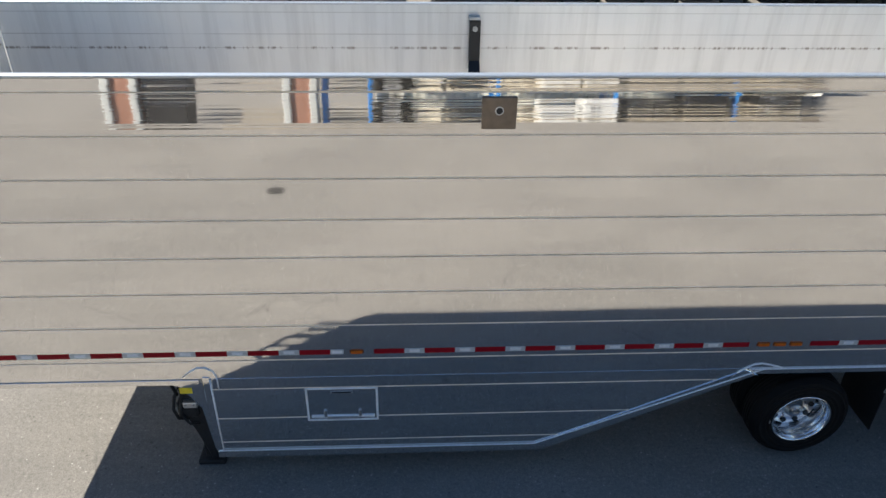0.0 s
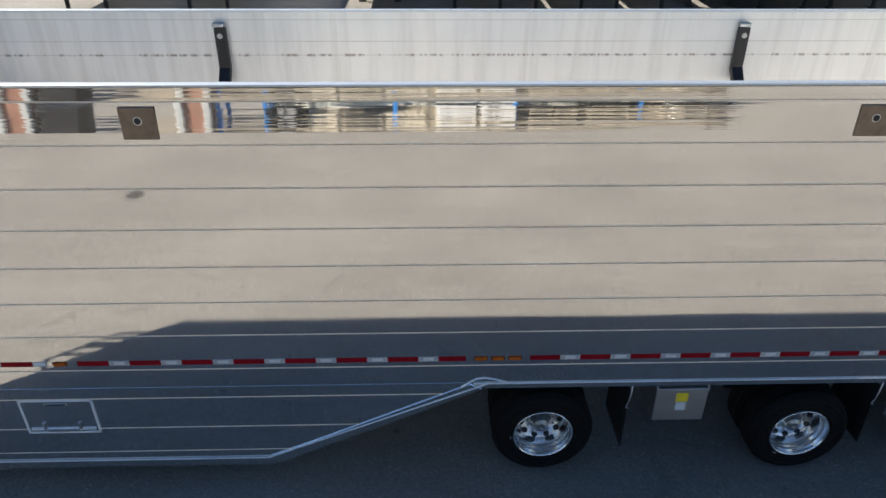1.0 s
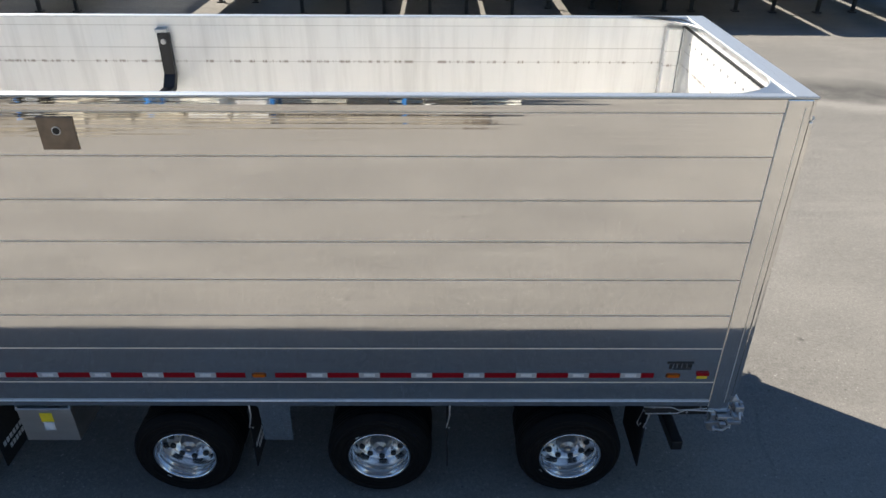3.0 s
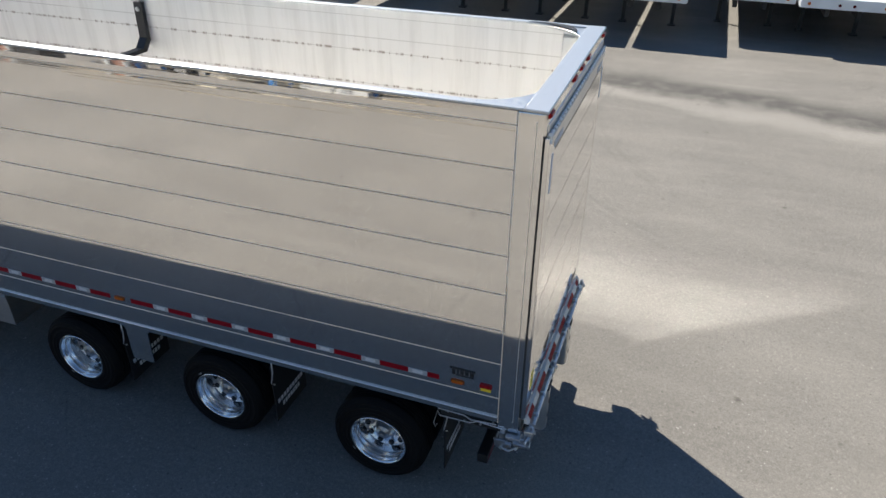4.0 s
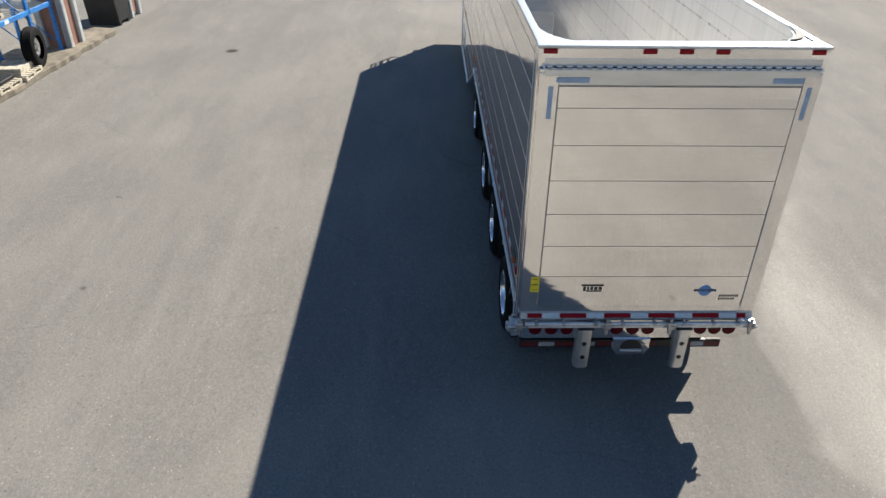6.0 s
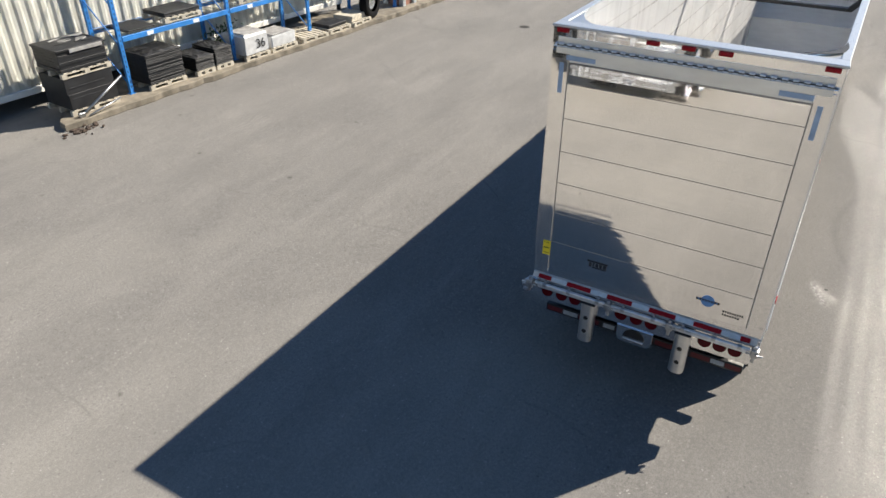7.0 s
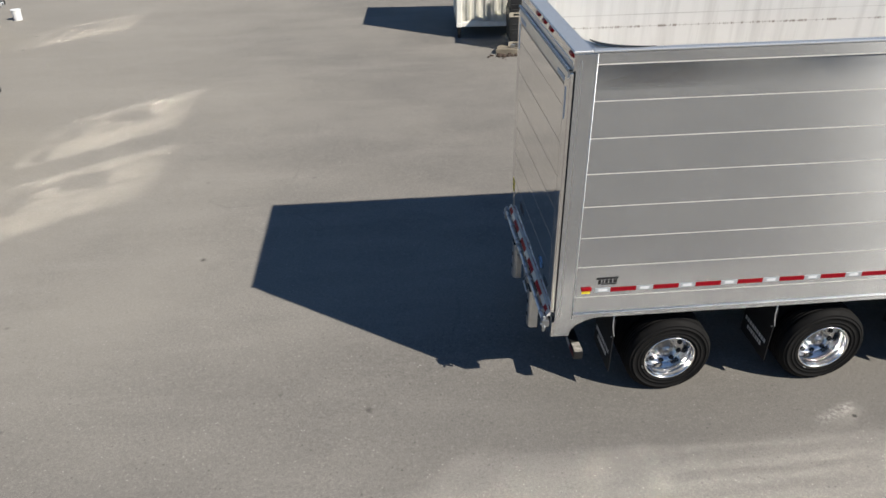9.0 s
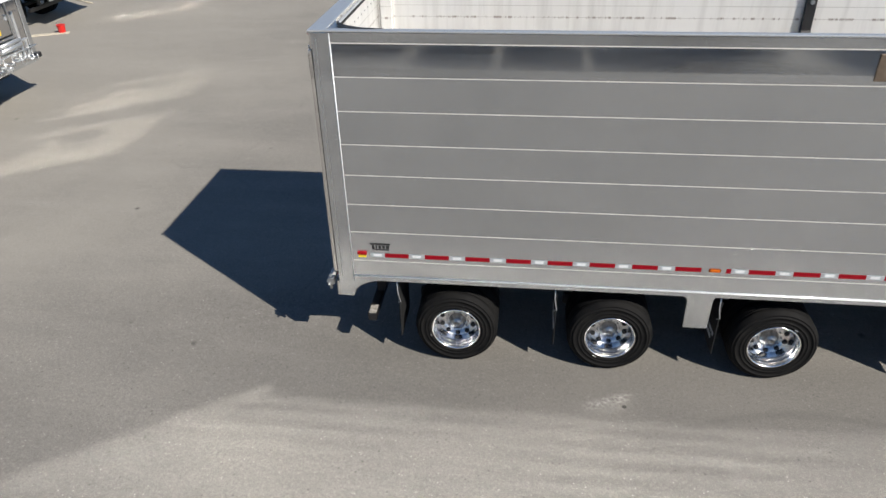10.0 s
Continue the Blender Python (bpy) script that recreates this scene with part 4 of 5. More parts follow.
# landing gear and lines at the neck
for s in (-1, 1):
    leg = part("landing_leg", box(-14.06, -13.92, s * 0.98, s * 1.13, 0.08, 1.22, 0.01), FLAP, trailer, "black steel landing leg")
    part("foot_plate", box(-14.13, -13.85, s * 0.92, s * 1.19, 0.0, 0.06, 0.01), FLAP, leg)
part("leg_brace", tube([(-13.99, -1.0, 0.75), (-13.99, 1.0, 0.75)], 0.03, 8), STEEL_DARK, trailer)
part("gear_box", box(-14.2, -14.0, -1.24, -1.0, 0.72, 0.92, 0.02), FLAP, trailer)
part("gear_cover", box(-14.13, -13.99, -1.252, -1.10, 0.86, 0.93, 0.012, 2), MILL, trailer, "grey cover of the landing gear's crank box")
for x in (-14.10, -14.02):
    part("cover_bolt", disc((x, -1.255, 0.905), "y", 0.010, 0.012, 8), GALV, trailer)
part("gear_housing", slab([(-14.17, 1.14), (-13.90, 1.14), (-13.90, 0.12), (-13.97, 0.12), (-14.06, 0.45), (-14.14, 0.70)], "y", -0.98, -1.20, 0.01), FLAP, trailer, "black landing gear housing")
part("air_line", tube([(-14.12, -1.2, 1.15), (-14.19, -1.25, 1.02), (-14.22, -1.26, 0.86), (-14.20, -1.24, 0.72), (-14.12, -1.2, 0.68)], 0.016, 8), FLAP, trailer)
part("air_line", tube([(-14.06, -1.21, 1.14), (-14.13, -1.25, 1.0), (-14.16, -1.26, 0.80), (-14.10, -1.24, 0.64), (-14.02, -1.21, 0.62)], 0.013, 8), FLAP, trailer)
part("strut", tube([(-14.34, -1.05, 1.20), (-14.24, -1.06, 0.86)], 0.018, 8), FLAP, trailer)
part("neck_decal", box(-14.13, -14.01, -1.2398, -1.2430, 1.045, 1.115), YELLOW, trailer)
part("neck_shield", slab([(-14.4, 1.21), (-13.87, 1.21), (-13.87, 0.3), (-13.9, 0.3), (-13.95, 0.85), (-14.12, 1.13)], "y", -1.225, -1.24), ALU, trailer)
# step ladder and deck on the front wall
lad = part("front_ladder", box(XF - 0.42, XF - 0.02, -1.15, -0.5, 2.30, 2.34), GALV, trailer, "galvanised deck and ladder on the front wall")
for y in (-1.12, -0.75):
    part("ladder_rail", tube([(XF - 0.12, y, 1.3), (XF - 0.12, y, 3.6)], 0.02, 8), GALV, lad)
for k in range(7):
    part("rung", tube([(XF - 0.12, -1.12, 1.45 + 0.32 * k), (XF - 0.12, -0.75, 1.45 + 0.32 * k)], 0.014, 6), GALV, lad)

cw = part("front_handrail", tube([(XF - 0.01, -1.22, 2.75), (XF - 0.36, -1.24, 3.00), (XF - 0.42, -1.25, 3.40), (XF - 0.42, -1.25, 3.88), (XF - 0.01, -1.22, 3.90)], 0.028, 8), GALV, trailer,
          "galvanised handrail standing off the front wall")
for z, h in ((3.22, 0.02), (3.50, 0.05), (3.72, 0.02)):
    part("rail_step", box(XF - 0.42, XF - 0.01, -1.27, -1.22, z - h, z + h, 0.006), GALV, cw)

# wires and latch at the shaded rear corner
br = part("rear_bracket", box(-0.10, 0.05, -1.36, -1.27, 1.075, 1.115, 0.01, 2), GALV, trailer, "galvanised latch bracket with pins")
for x0, x1, y0, y1, z0, z1 in ((-0.02, 0.10, -1.40, -1.33, 1.06, 1.10), (-0.16, -0.11, -1.34, -1.28, 1.02, 1.13), (0.04, 0.08, -1.38, -1.30, 1.10, 1.15), (-0.09, -0.03, -1.41, -1.37, 1.03, 1.08), (0.08, 0.13, -1.37, -1.31, 1.03, 1.07)):
    part("latch_piece", box(x0, x1, y0, y1, z0, z1, 0.008), GALV, br)
for x, z in ((-0.13, 0.99), (0.01, 1.02), (0.09, 1.13)):
    part("latch_pin", tube([(x, -1.40, z), (x + 0.03, -1.29, z + 0.02)], 0.011, 8), GALV_BRIGHT, br)
part("valve_plate", box(-0.76, -0.16, -1.262, -1.20, 1.05, 1.19, 0.01), STEEL_DARK, trailer, "dark valve plate under the rail")
for x, z in ((-0.68, 1.15), (-0.52, 1.08), (-0.36, 1.09), (-0.24, 1.15)):
    part("plate_bolt", disc((x, -1.266, z), "y", 0.011, 0.012, 8), GALV, trailer)
for p, r in (([(-0.82, -1.28, 0.97), (-0.78, -1.28, 1.14), (-0.755, -1.28, 1.085), (-0.46, -1.28, 1.09), (-0.385, -1.29, 1.14), (-0.13, -1.32, 1.155)], 0.006), ([(-0.78, -1.275, 1.165), (-0.52, -1.28, 1.165), (-0.45, -1.29, 1.14), (-0.20, -1.31, 1.18)], 0.006)):
    part("corner_cable", tube(p, r, 6), TRIM, trailer)
part("cable_end", tube([(-0.82, -1.28, 0.97), (-0.80, -1.285, 0.93), (-0.785, -1.285, 0.97)], 0.006, 6), TRIM, trailer)
part("latch_tongue", slab([(-0.21, 1.05), (-0.08, 1.06), (-0.06, 1.0), (-0.13, 0.93), (-0.18, 0.96)], "y", -1.33, -1.36, 0.005), GALV, trailer, "galvanised latch tongue")
part("corner_lever", tube([(0.02, -1.39, 1.05), (-0.05, -1.40, 0.99), (-0.14, -1.39, 1.00)], 0.012, 8), GALV, trailer)
part("corner_roller", disc((-0.10, -1.34, 0.985), "y", 0.035, 0.07, 14, 0.01), GALV, trailer)


# ---- yard edge: container, pad, racking and pallets ----
CREAM = plain("cream container paint", (0.86, 0.845, 0.775), 0.5, 0.0, 0.12, 1.5, 0.15)
RACK_BLUE = plain("blue rack paint", (0.03, 0.20, 0.54), 0.42, 0.0, 0.2, 5, 0.1)
WOOD = plain("pale pallet wood", (0.48, 0.43, 0.34), 0.8, 0.0, 0.3, 9, 0.4)
BLACK_SHEET = plain("black sheet goods", (0.012, 0.012, 0.013), 0.55, 0.0, 0.6, 5, 0.6)
WRAP = plain("white stretch wrap", (0.54, 0.54, 0.53), 0.3, 0.0, 0.15, 7, 0.4)
CONCRETE = plain("broken concrete", (0.20, 0.172, 0.130), 0.9, 0.0, 0.4, 3, 0.6)
RED_PAINT = plain("red plastic", (0.55, 0.02, 0.015), 0.4, 0.0, 0.1, 8, 0.05)
VAN_WHITE = plain("white trailer paint", (0.74, 0.75, 0.76), 0.4, 0.0, 0.08, 1.2, 0.05)
OLD_WRAP = plain("dusty torn wrap", (0.30, 0.29, 0.275), 0.45, 0.0, 0.4, 7, 0.4)
DULL_STRAP = plain("dark strap", (0.06, 0.06, 0.062), 0.4, 0.0, 0.2, 7, 0.2)
BROWN = plain("brown board", (0.26, 0.13, 0.09), 0.6, 0.0, 0.2, 3, 0.2)
GREEN = plain("green leaves", (0.05, 0.09, 0.03), 0.7, 0.0, 0.4, 9, 0.3)
POST_GREY = plain("greyed post paint", (0.42, 0.43, 0.42), 0.5, 0.0, 0.2, 4, 0.1)
RUST = plain("rusty scrap", (0.055, 0.037, 0.026), 0.8, 0.0, 0.4, 9, 0.4)

YARD = Matrix.Translation((-1.5, -12.85, 0)) @ Matrix.Rotation(radians(-3.5), 4, "Z")


def settle(ob, x, y, z=0.0, turn=0.0):
    """Puts a thing built about the origin on the pad: x along the pad (negative: away from its end), y back from its front edge."""
    ob.matrix_basis = YARD @ pose(x, -y, z, 0, 0, turn)
    return ob


def corrugated(x0, x1, y, z0, z1, pitch=0.28, depth=0.036, n_axis="y"):
    """Trapezoid corrugation between two ends; 20 mm sheet."""
    bm = bmesh.new()
    pts, x, k = [], x0, 0
    step = (x1 - x0) / max(1, round(abs(x1 - x0) / pitch))
    for i in range(round((x1 - x0) / step)):
        a = x0 + i * step
        pts += [(a, 0), (a + step * 0.28, 0), (a + step * 0.5, 1), (a + step * 0.78, 1)]
    pts.append((x1, 0))
    rows = []
    for z in (z0, z1):
        rows.append([bm.verts.new((p[0], y - depth * p[1], z) if n_axis == "y" else (y - depth * p[1], p[0], z)) for p in pts])
    for i in range(len(pts) - 1):
        bm.faces.new((rows[0][i], rows[0][i + 1], rows[1][i + 1], rows[1][i]))
    bmesh.ops.solidify(bm, geom=bm.faces[:], thickness=0.02)
    bmesh.ops.recalc_face_normals(bm, faces=bm.faces[:])
    return bm


def container():
    c = thing("shipping_container", "cream corrugated shipping container on short black stands", "container")
    L, D, z0, z1 = 12.2, 2.44, 0.34, 3.22
    body = part("body", box(-L + 0.06, -0.06, -D + 0.08, -0.08, z0 + 0.14, z1 - 0.10), CREAM, c, "cream painted steel body")
    part("side_sheet", corrugated(-L + 0.12, -0.12, -0.03, z0 + 0.14, z1 - 0.1), CREAM, body)
    part("roof", box(-L, 0, -D, 0, z1 - 0.1, z1, 0.01), CREAM, c)
    part("bottom_beam", box(-L, 0, -0.06, 0, z0, z0 + 0.15, 0.008), CREAM, c)
    part("bottom_beam", box(-L, 0, -D, -D + 0.06, z0, z0 + 0.15, 0.008), CREAM, c)
    part("end_sill", box(-0.08, 0.005, -D, 0, z0, z0 + 0.15, 0.008), CREAM, c)
    part("under_floor", box(-L + 0.1, -0.1, -D + 0.1, -0.1, z0 + 0.05, z0 + 0.14), STEEL_DARK, c)
    for x in (-L + 0.07, -0.07):
        for y in (-D + 0.07, -0.07):
            part("corner_post", box(x - 0.075, x + 0.078, y - 0.075, y + 0.078, z0, z1, 0.012), CREAM, c)
            part("corner_casting", box(x - 0.082, x + 0.085, y - 0.082, y + 0.085, z0 - 0.01, z0 + 0.12, 0.01), CREAM, c)
            part("stand", box(x - 0.05, x + 0.05, y - 0.05, y + 0.05, 0.0, z0, 0.006), BLACK, c, "short black stand")
    for y0, y1 in ((-D + 0.12, -D / 2 - 0.01), (-D / 2 + 0.01, -0.12)):
        door = part("container_door", box(-0.055, -0.015, y0, y1, z0 + 0.17, z1 - 0.14, 0.008), CREAM, c, "cream container door with locking bars")
        for f in (0.28, 0.72):
            yb = y0 + f * (y1 - y0)
            part("locking_rod", tube([(0.012, yb, z0 + 0.1), (0.012, yb, z1 - 0.1)], 0.018, 8), CREAM, door)
            for z in (z0 + 0.35, z0 + 1.2, z1 - 0.4):
                part("rod_guide", box(-0.015, 0.03, yb - 0.04, yb + 0.04, z - 0.03, z + 0.03, 0.005), CREAM, door)
            part("door_lever", tube([(0.03, yb, z0 + 1.1), (0.04, yb - 0.22, z0 + 1.08)], 0.014, 6), GALV, door)
        for z in (z0 + 0.4, z0 + 1.0, z0 + 1.7, z1 - 0.4):
            part("door_rib", box(-0.015, -0.005, y0 + 0.05, y1 - 0.05, z - 0.02, z + 0.02), CREAM, door)
    c.matrix_basis = Matrix.Translation((-0.55, -14.75, 0)) @ Matrix.Rotation(radians(-3.5), 4, "Z")


container()

# raised pad with a crumbling edge
pad = bmesh.new()
rp = random.Random(11)
front = [(-0.25 * i, rp.uniform(-0.05, 0.03)) for i in range(60)]
add_slab(pad, [(-1.2, -1.9), (-0.62, -1.25), (-0.28, -0.62), (-0.05, -0.30)] + [(x, y) for x, y in front] + [(-15.0, -1.9)], "z", 0.0, 0.15, 0.015)
ob = solid("concrete_pad", pad, CONCRETE, "low broken concrete pad with a crumbling edge", "pad", "", "structure")
ob.matrix_basis = YARD


def rack():
    r = thing("storage_rack", "blue steel pallet racking standing on the concrete pad", "rack")
    bays = (-2.05, -5.25, -8.2, -11.3, -12.4)
    for x in bays:
        for y in (-0.55, -1.65):
            post = part("upright", box(x - 0.05, x + 0.05, y - 0.04, y + 0.04, 0.16, 3.2, 0.006), RACK_BLUE, r, "blue punched rack upright")
            part("foot", box(x - 0.08, x + 0.08, y - 0.07, y + 0.07, 0.15, 0.165), RACK_BLUE, post)
            for k in range(24):
                part("slot", box(x - 0.012, x + 0.012, y + 0.0395, y + 0.042, 0.3 + 0.12 * k, 0.34 + 0.12 * k), INK, post)
        for z0, z1 in ((0.35, 1.25), (1.25, 2.15), (2.15, 3.05)):
            part("frame_brace", tube([(x, -0.58, z0), (x, -1.62, z1)], 0.016, 6), RACK_BLUE, r)
    for a, b in zip(bays, bays[1:]):
        for z in (1.42, 2.85):
            for y in (-0.52, -1.68):
                bar = part("beam", box(b + 0.05, a - 0.05, y - 0.025, y + 0.025, z - 0.06, z + 0.06, 0.006), RACK_BLUE, r, "blue rack beam")
                if y > -1 and z < 2 and a - b > 2:
                    for f in (0.33, 0.75):
                        x = b + f * (a - b)
                        part("bay_label", box(x - 0.09, x + 0.09, y + 0.0245, y + 0.028, z - 0.045, z + 0.045), SILVER_TAPE, bar)
            deck = part("wire_deck", box(b + 0.06, a - 0.06, -1.65, -1.60, z + 0.04, z + 0.06), GALV, r)
            for k in range(14):
                x = b + 0.15 + (a - b - 0.3) * k / 13
                part("deck_wire", box(x - 0.006, x + 0.006, -1.6, -0.55, z + 0.045, z + 0.057), GALV, deck)
    r.matrix_basis = YARD


rack()


def pallet_parts(t, w=1.2, d=1.0, z=0.0):
    for k in range(6):
        x = -w / 2 + 0.05 + (w - 0.2) * k / 5
        part("deck_board", box(x, x + 0.1, -d / 2, d / 2, z + 0.11, z + 0.13), WOOD, t)
    for y in (-d / 2, -0.05, d / 2 - 0.1):
        part("bottom_board", box(-w / 2, w / 2, y, y + 0.1, z, z + 0.02), WOOD, t)
        part("stringer_board", box(-w / 2, w / 2, y, y + 0.1, z + 0.09, z + 0.11), WOOD, t)
        for x in (-w / 2, -0.06, w / 2 - 0.12):
            part("block", box(x, x + 0.12, y, y + 0.1, z + 0.02, z + 0.09), WOOD, t)


def sheet_parts(t, w, d, z0, z1, seed, material, n=9, name="sheet_layer"):
    r = random.Random(seed)
    h = (z1 - z0) / n
    for k in range(n):
        dx, dy = r.uniform(-0.014, 0.014), r.uniform(-0.014, 0.014)
        part(name, box(-w / 2 + dx, w / 2 + dx, -d / 2 + dy, d / 2 + dy, z0 + k * h, z0 + (k + 1) * h - 0.0015, 0.006), material, t)


def black_stack(name_label, x, y, w, d, h, seed, base=0.15, double=False):
    t = thing("sheet_stack", name_label, "stack", "stacks on the pad")
    pallet_parts(t, w, d)
    sheet_parts(t, w * 0.97, d * 0.97, 0.13, 0.13 + h, seed, BLACK_SHEET, 2 if double else 20)
    z = 0.13 + h
    if double:
        pallet_parts(t, w, d, z)
        sheet_parts(t, w * 0.95, d * 0.95, z + 0.13, z + 0.13 + h * 0.62, seed + 1, BLACK_SHEET, 6)
        z += 0.13 + h * 0.62
        part("top_board", box(-w / 2, w / 2, -d / 2, d / 2, z, z + 0.05, 0.01), BLACK_SHEET, t)
        rw = random.Random(seed + 9)
        for k in range(9):
            a, b = rw.uniform(-w / 2, w / 2 - 0.4), rw.uniform(-d / 2, d / 2 - 0.2)
            part("torn_wrap", slab([(a, b), (a + rw.uniform(0.1, 0.4), b + rw.uniform(-0.05, 0.05)), (a + rw.uniform(0.15, 0.35), b + rw.uniform(0.06, 0.2)), (a + 0.03, b + rw.uniform(0.05, 0.15))], "z", z + 0.048, z + 0.06), (OLD_WRAP, BLACK_SHEET)[k % 3 == 2], t)
        part("hanging_wrap", box(-w / 2 + 0.1, w / 2 - 0.3, d / 2 - 0.005, d / 2 + 0.012, z - 0.05, z + 0.03, 0.004), OLD_WRAP, t)
    if not double:
        rw = random.Random(seed + 5)
        for k in range(5):
            a, b = rw.uniform(-w / 2, w / 2 - 0.25), rw.uniform(-d / 2, d / 2 - 0.15)
            part("torn_wrap", slab([(a, b), (a + rw.uniform(0.08, 0.25), b + rw.uniform(-0.03, 0.03)), (a + rw.uniform(0.1, 0.2), b + rw.uniform(0.04, 0.1)), (a + 0.02, b + rw.uniform(0.03, 0.08))], "z", z - 0.003, z + 0.006), (OLD_WRAP, BLACK_SHEET)[k % 2], t)
        bm = bmesh.new()
        bmesh.ops.create_grid(bm, x_segments=10, y_segments=8, size=0.5, matrix=Matrix.Translation((0, 0, z + 0.004)) @ Matrix.Diagonal((w * 0.98, d * 0.98, 1, 1)))
        for v in bm.verts:
            e = max(abs(v.co.x) / (w / 2), abs(v.co.y) / (d / 2))
            v.co.z += rw.uniform(0.0, 0.03) - (0.06 * max(0, e - 0.75) * 4 if e > 0.75 else 0)
        bmesh.ops.solidify(bm, geom=bm.faces[:], thickness=0.004)
        part("loose_cover", bm, BLACK_SHEET, t, "crumpled black plastic cover")
    for u in (0.35, 0.7):
        part("strap_line", box(-w * 0.30, w * 0.42, d / 2 * 0.99, d / 2 * 1.005, 0.13 + h * u, 0.138 + h * u), DULL_STRAP, t)
    return settle(t, x, y, base)


black_stack("black sheet goods stacked two pallets high beside the rack", -0.98, 0.80, 1.18, 1.0, 0.70, 1, double=True)
black_stack("tall black sheet stack on a wooden pallet under the rack", -2.93, 0.75, 1.05, 0.95, 0.70, 3)
black_stack("low black packs on a wooden pallet", -4.02, 0.65, 0.58, 0.9, 0.33, 5)
black_stack("black packs on a wooden pallet under the rack", -4.64, 0.65, 0.56, 0.9, 0.42, 6)


def wrapped(label, x, h, w, seed, number=False):
    t = thing("wrapped_load", label, "load", "wrapped loads on the pad")
    pallet_parts(t, w, 0.9)
    bm = bmesh.new()
    add_box(bm, -w / 2 + 0.03, w / 2 - 0.03, -0.43, 0.43, 0.132, 0.13 + h, 0.03, 2)
    r = random.Random(seed)
    for v in bm.verts:
        v.co += Vector((r.uniform(-0.02, 0.02), r.uniform(-0.02, 0.02), r.uniform(-0.015, 0.015)))
    part("wrap", bm, WRAP, t, "creased white stretch wrap")
    sheet_parts(t, w * 0.8, 0.7, 0.13 + h, 0.13 + h + 0.035, seed, OLD_WRAP, 2, "top_pack")
    if number:
        cu = bpy.data.curves.new("number", "FONT")
        cu.body, cu.size, cu.extrude, cu.align_x = "36", 0.34, 0.002, "CENTER"
        tmp = bpy.data.objects.new("number", cu)
        me = bpy.data.meshes.new_from_object(tmp)
        me.name = "painted_number"
        me.materials.append(INK)
        bpy.data.objects.remove(tmp)
        link_part("painted_number", me, t, "black number 36 painted by hand", Matrix.Translation((-0.12, 0.449, 0.13 + h * 0.28)) @ Euler((radians(90), 0, radians(180))).to_matrix().to_4x4())
    return settle(t, x, 0.55, 0.15)


wrapped("white wrapped load with a painted number on a pallet", -5.72, 0.52, 0.88, 21, True)
wrapped("lower white wrapped load on a pallet", -6.72, 0.30, 0.98, 22)
for i, (x, h) in enumerate(((-7.95, 0.0), (-9.0, 0.10), (-10.0, 0.16))):
    t = thing("wooden_pallet", "pale wooden pallet with scraps lying on it" if h else "empty pale wooden pallet on the pad", "pallet", "loose pallets on the pad")
    pallet_parts(t, 1.0, 0.95)
    if h:
        sheet_parts(t, 0.8, 0.7, 0.13, 0.13 + h, 40 + i, (WOOD, BLACK_SHEET)[i % 2], 2, "scrap_layer")
    settle(t, x, 0.5, 0.15, 6 * i - 4)
# goods on the shelf
for x, w, h, mt, lab in ((-3.95, 1.1, 0.10, BLACK_SHEET, "flat black pack on a pallet on the rack shelf"), (-2.75, 0.8, 0.05, BLACK_SHEET, "thin black sheets lying on the rack shelf"),
                         (-6.3, 1.1, 0.16, WRAP, "white pack on a pallet on the rack shelf"), (-7.5, 0.9, 0.10, BLACK_SHEET, "flat dark pack on a pallet on the rack shelf"), (-9.9, 1.1, 0.22, BLACK_SHEET, "dark pack on a pallet on the rack shelf")):
    t = thing("shelf_load", lab, "load", "loads on the rack shelf")
    if h > 0.06:
        pallet_parts(t, w, 0.9)
    sheet_parts(t, w * 0.95, 0.85, 0.13 if h > 0.06 else 0.0, (0.13 if h > 0.06 else 0.0) + h, int(-x * 10), mt, 3)
    settle(t, x, 1.08, 1.482)
# a black tyre leaning at the rack, loose bars, scrap
t = thing("spare_wheel", "black spare wheel standing against the rack", "wheel")
link_part("tyre", TYRE, t)
link_part("rim", RIM, t)
link_part("rim_disc", FACE, t)
settle(t, -10.75, 0.45, 0.665, 12)
t = thing("steel_brace", "loose galvanised steel bars leaning on the black stack", "bar")
part("bar", tube([(0.55, 0.04, 0.03), (-0.60, 0.02, 0.62)], 0.028, 6), GALV, t)
part("bar", tube([(0.45, 0.16, 0.03), (-0.42, 0.10, 0.18)], 0.018, 6), GALV, t)
part("end_plate", box(0.48, 0.62, 0.0, 0.08, 0.0, 0.10, 0.01), GALV, t)
settle(t, -1.05, 0.18, 0.15)
rs = random.Random(8)
bm = bmesh.new()
for k in range(46):
    a, b, c = rs.gauss(0, 0.22), rs.gauss(0, 0.09), rs.uniform(0.03, 0.09)
    bmesh.ops.create_icosphere(bm, subdivisions=1, radius=c / 2, matrix=pose(a, b, c * 0.35, rs.uniform(0, 90), 0, rs.uniform(0, 180)) @ Matrix.Diagonal((1.8, 1, 0.7, 1)))
ob = solid("rubble", bm, RUST, "dark brown scraps and rubble by the pad's corner", "rubble", "", "stuff")
ob.matrix_basis = YARD @ pose(-0.25, 0.22, 0)
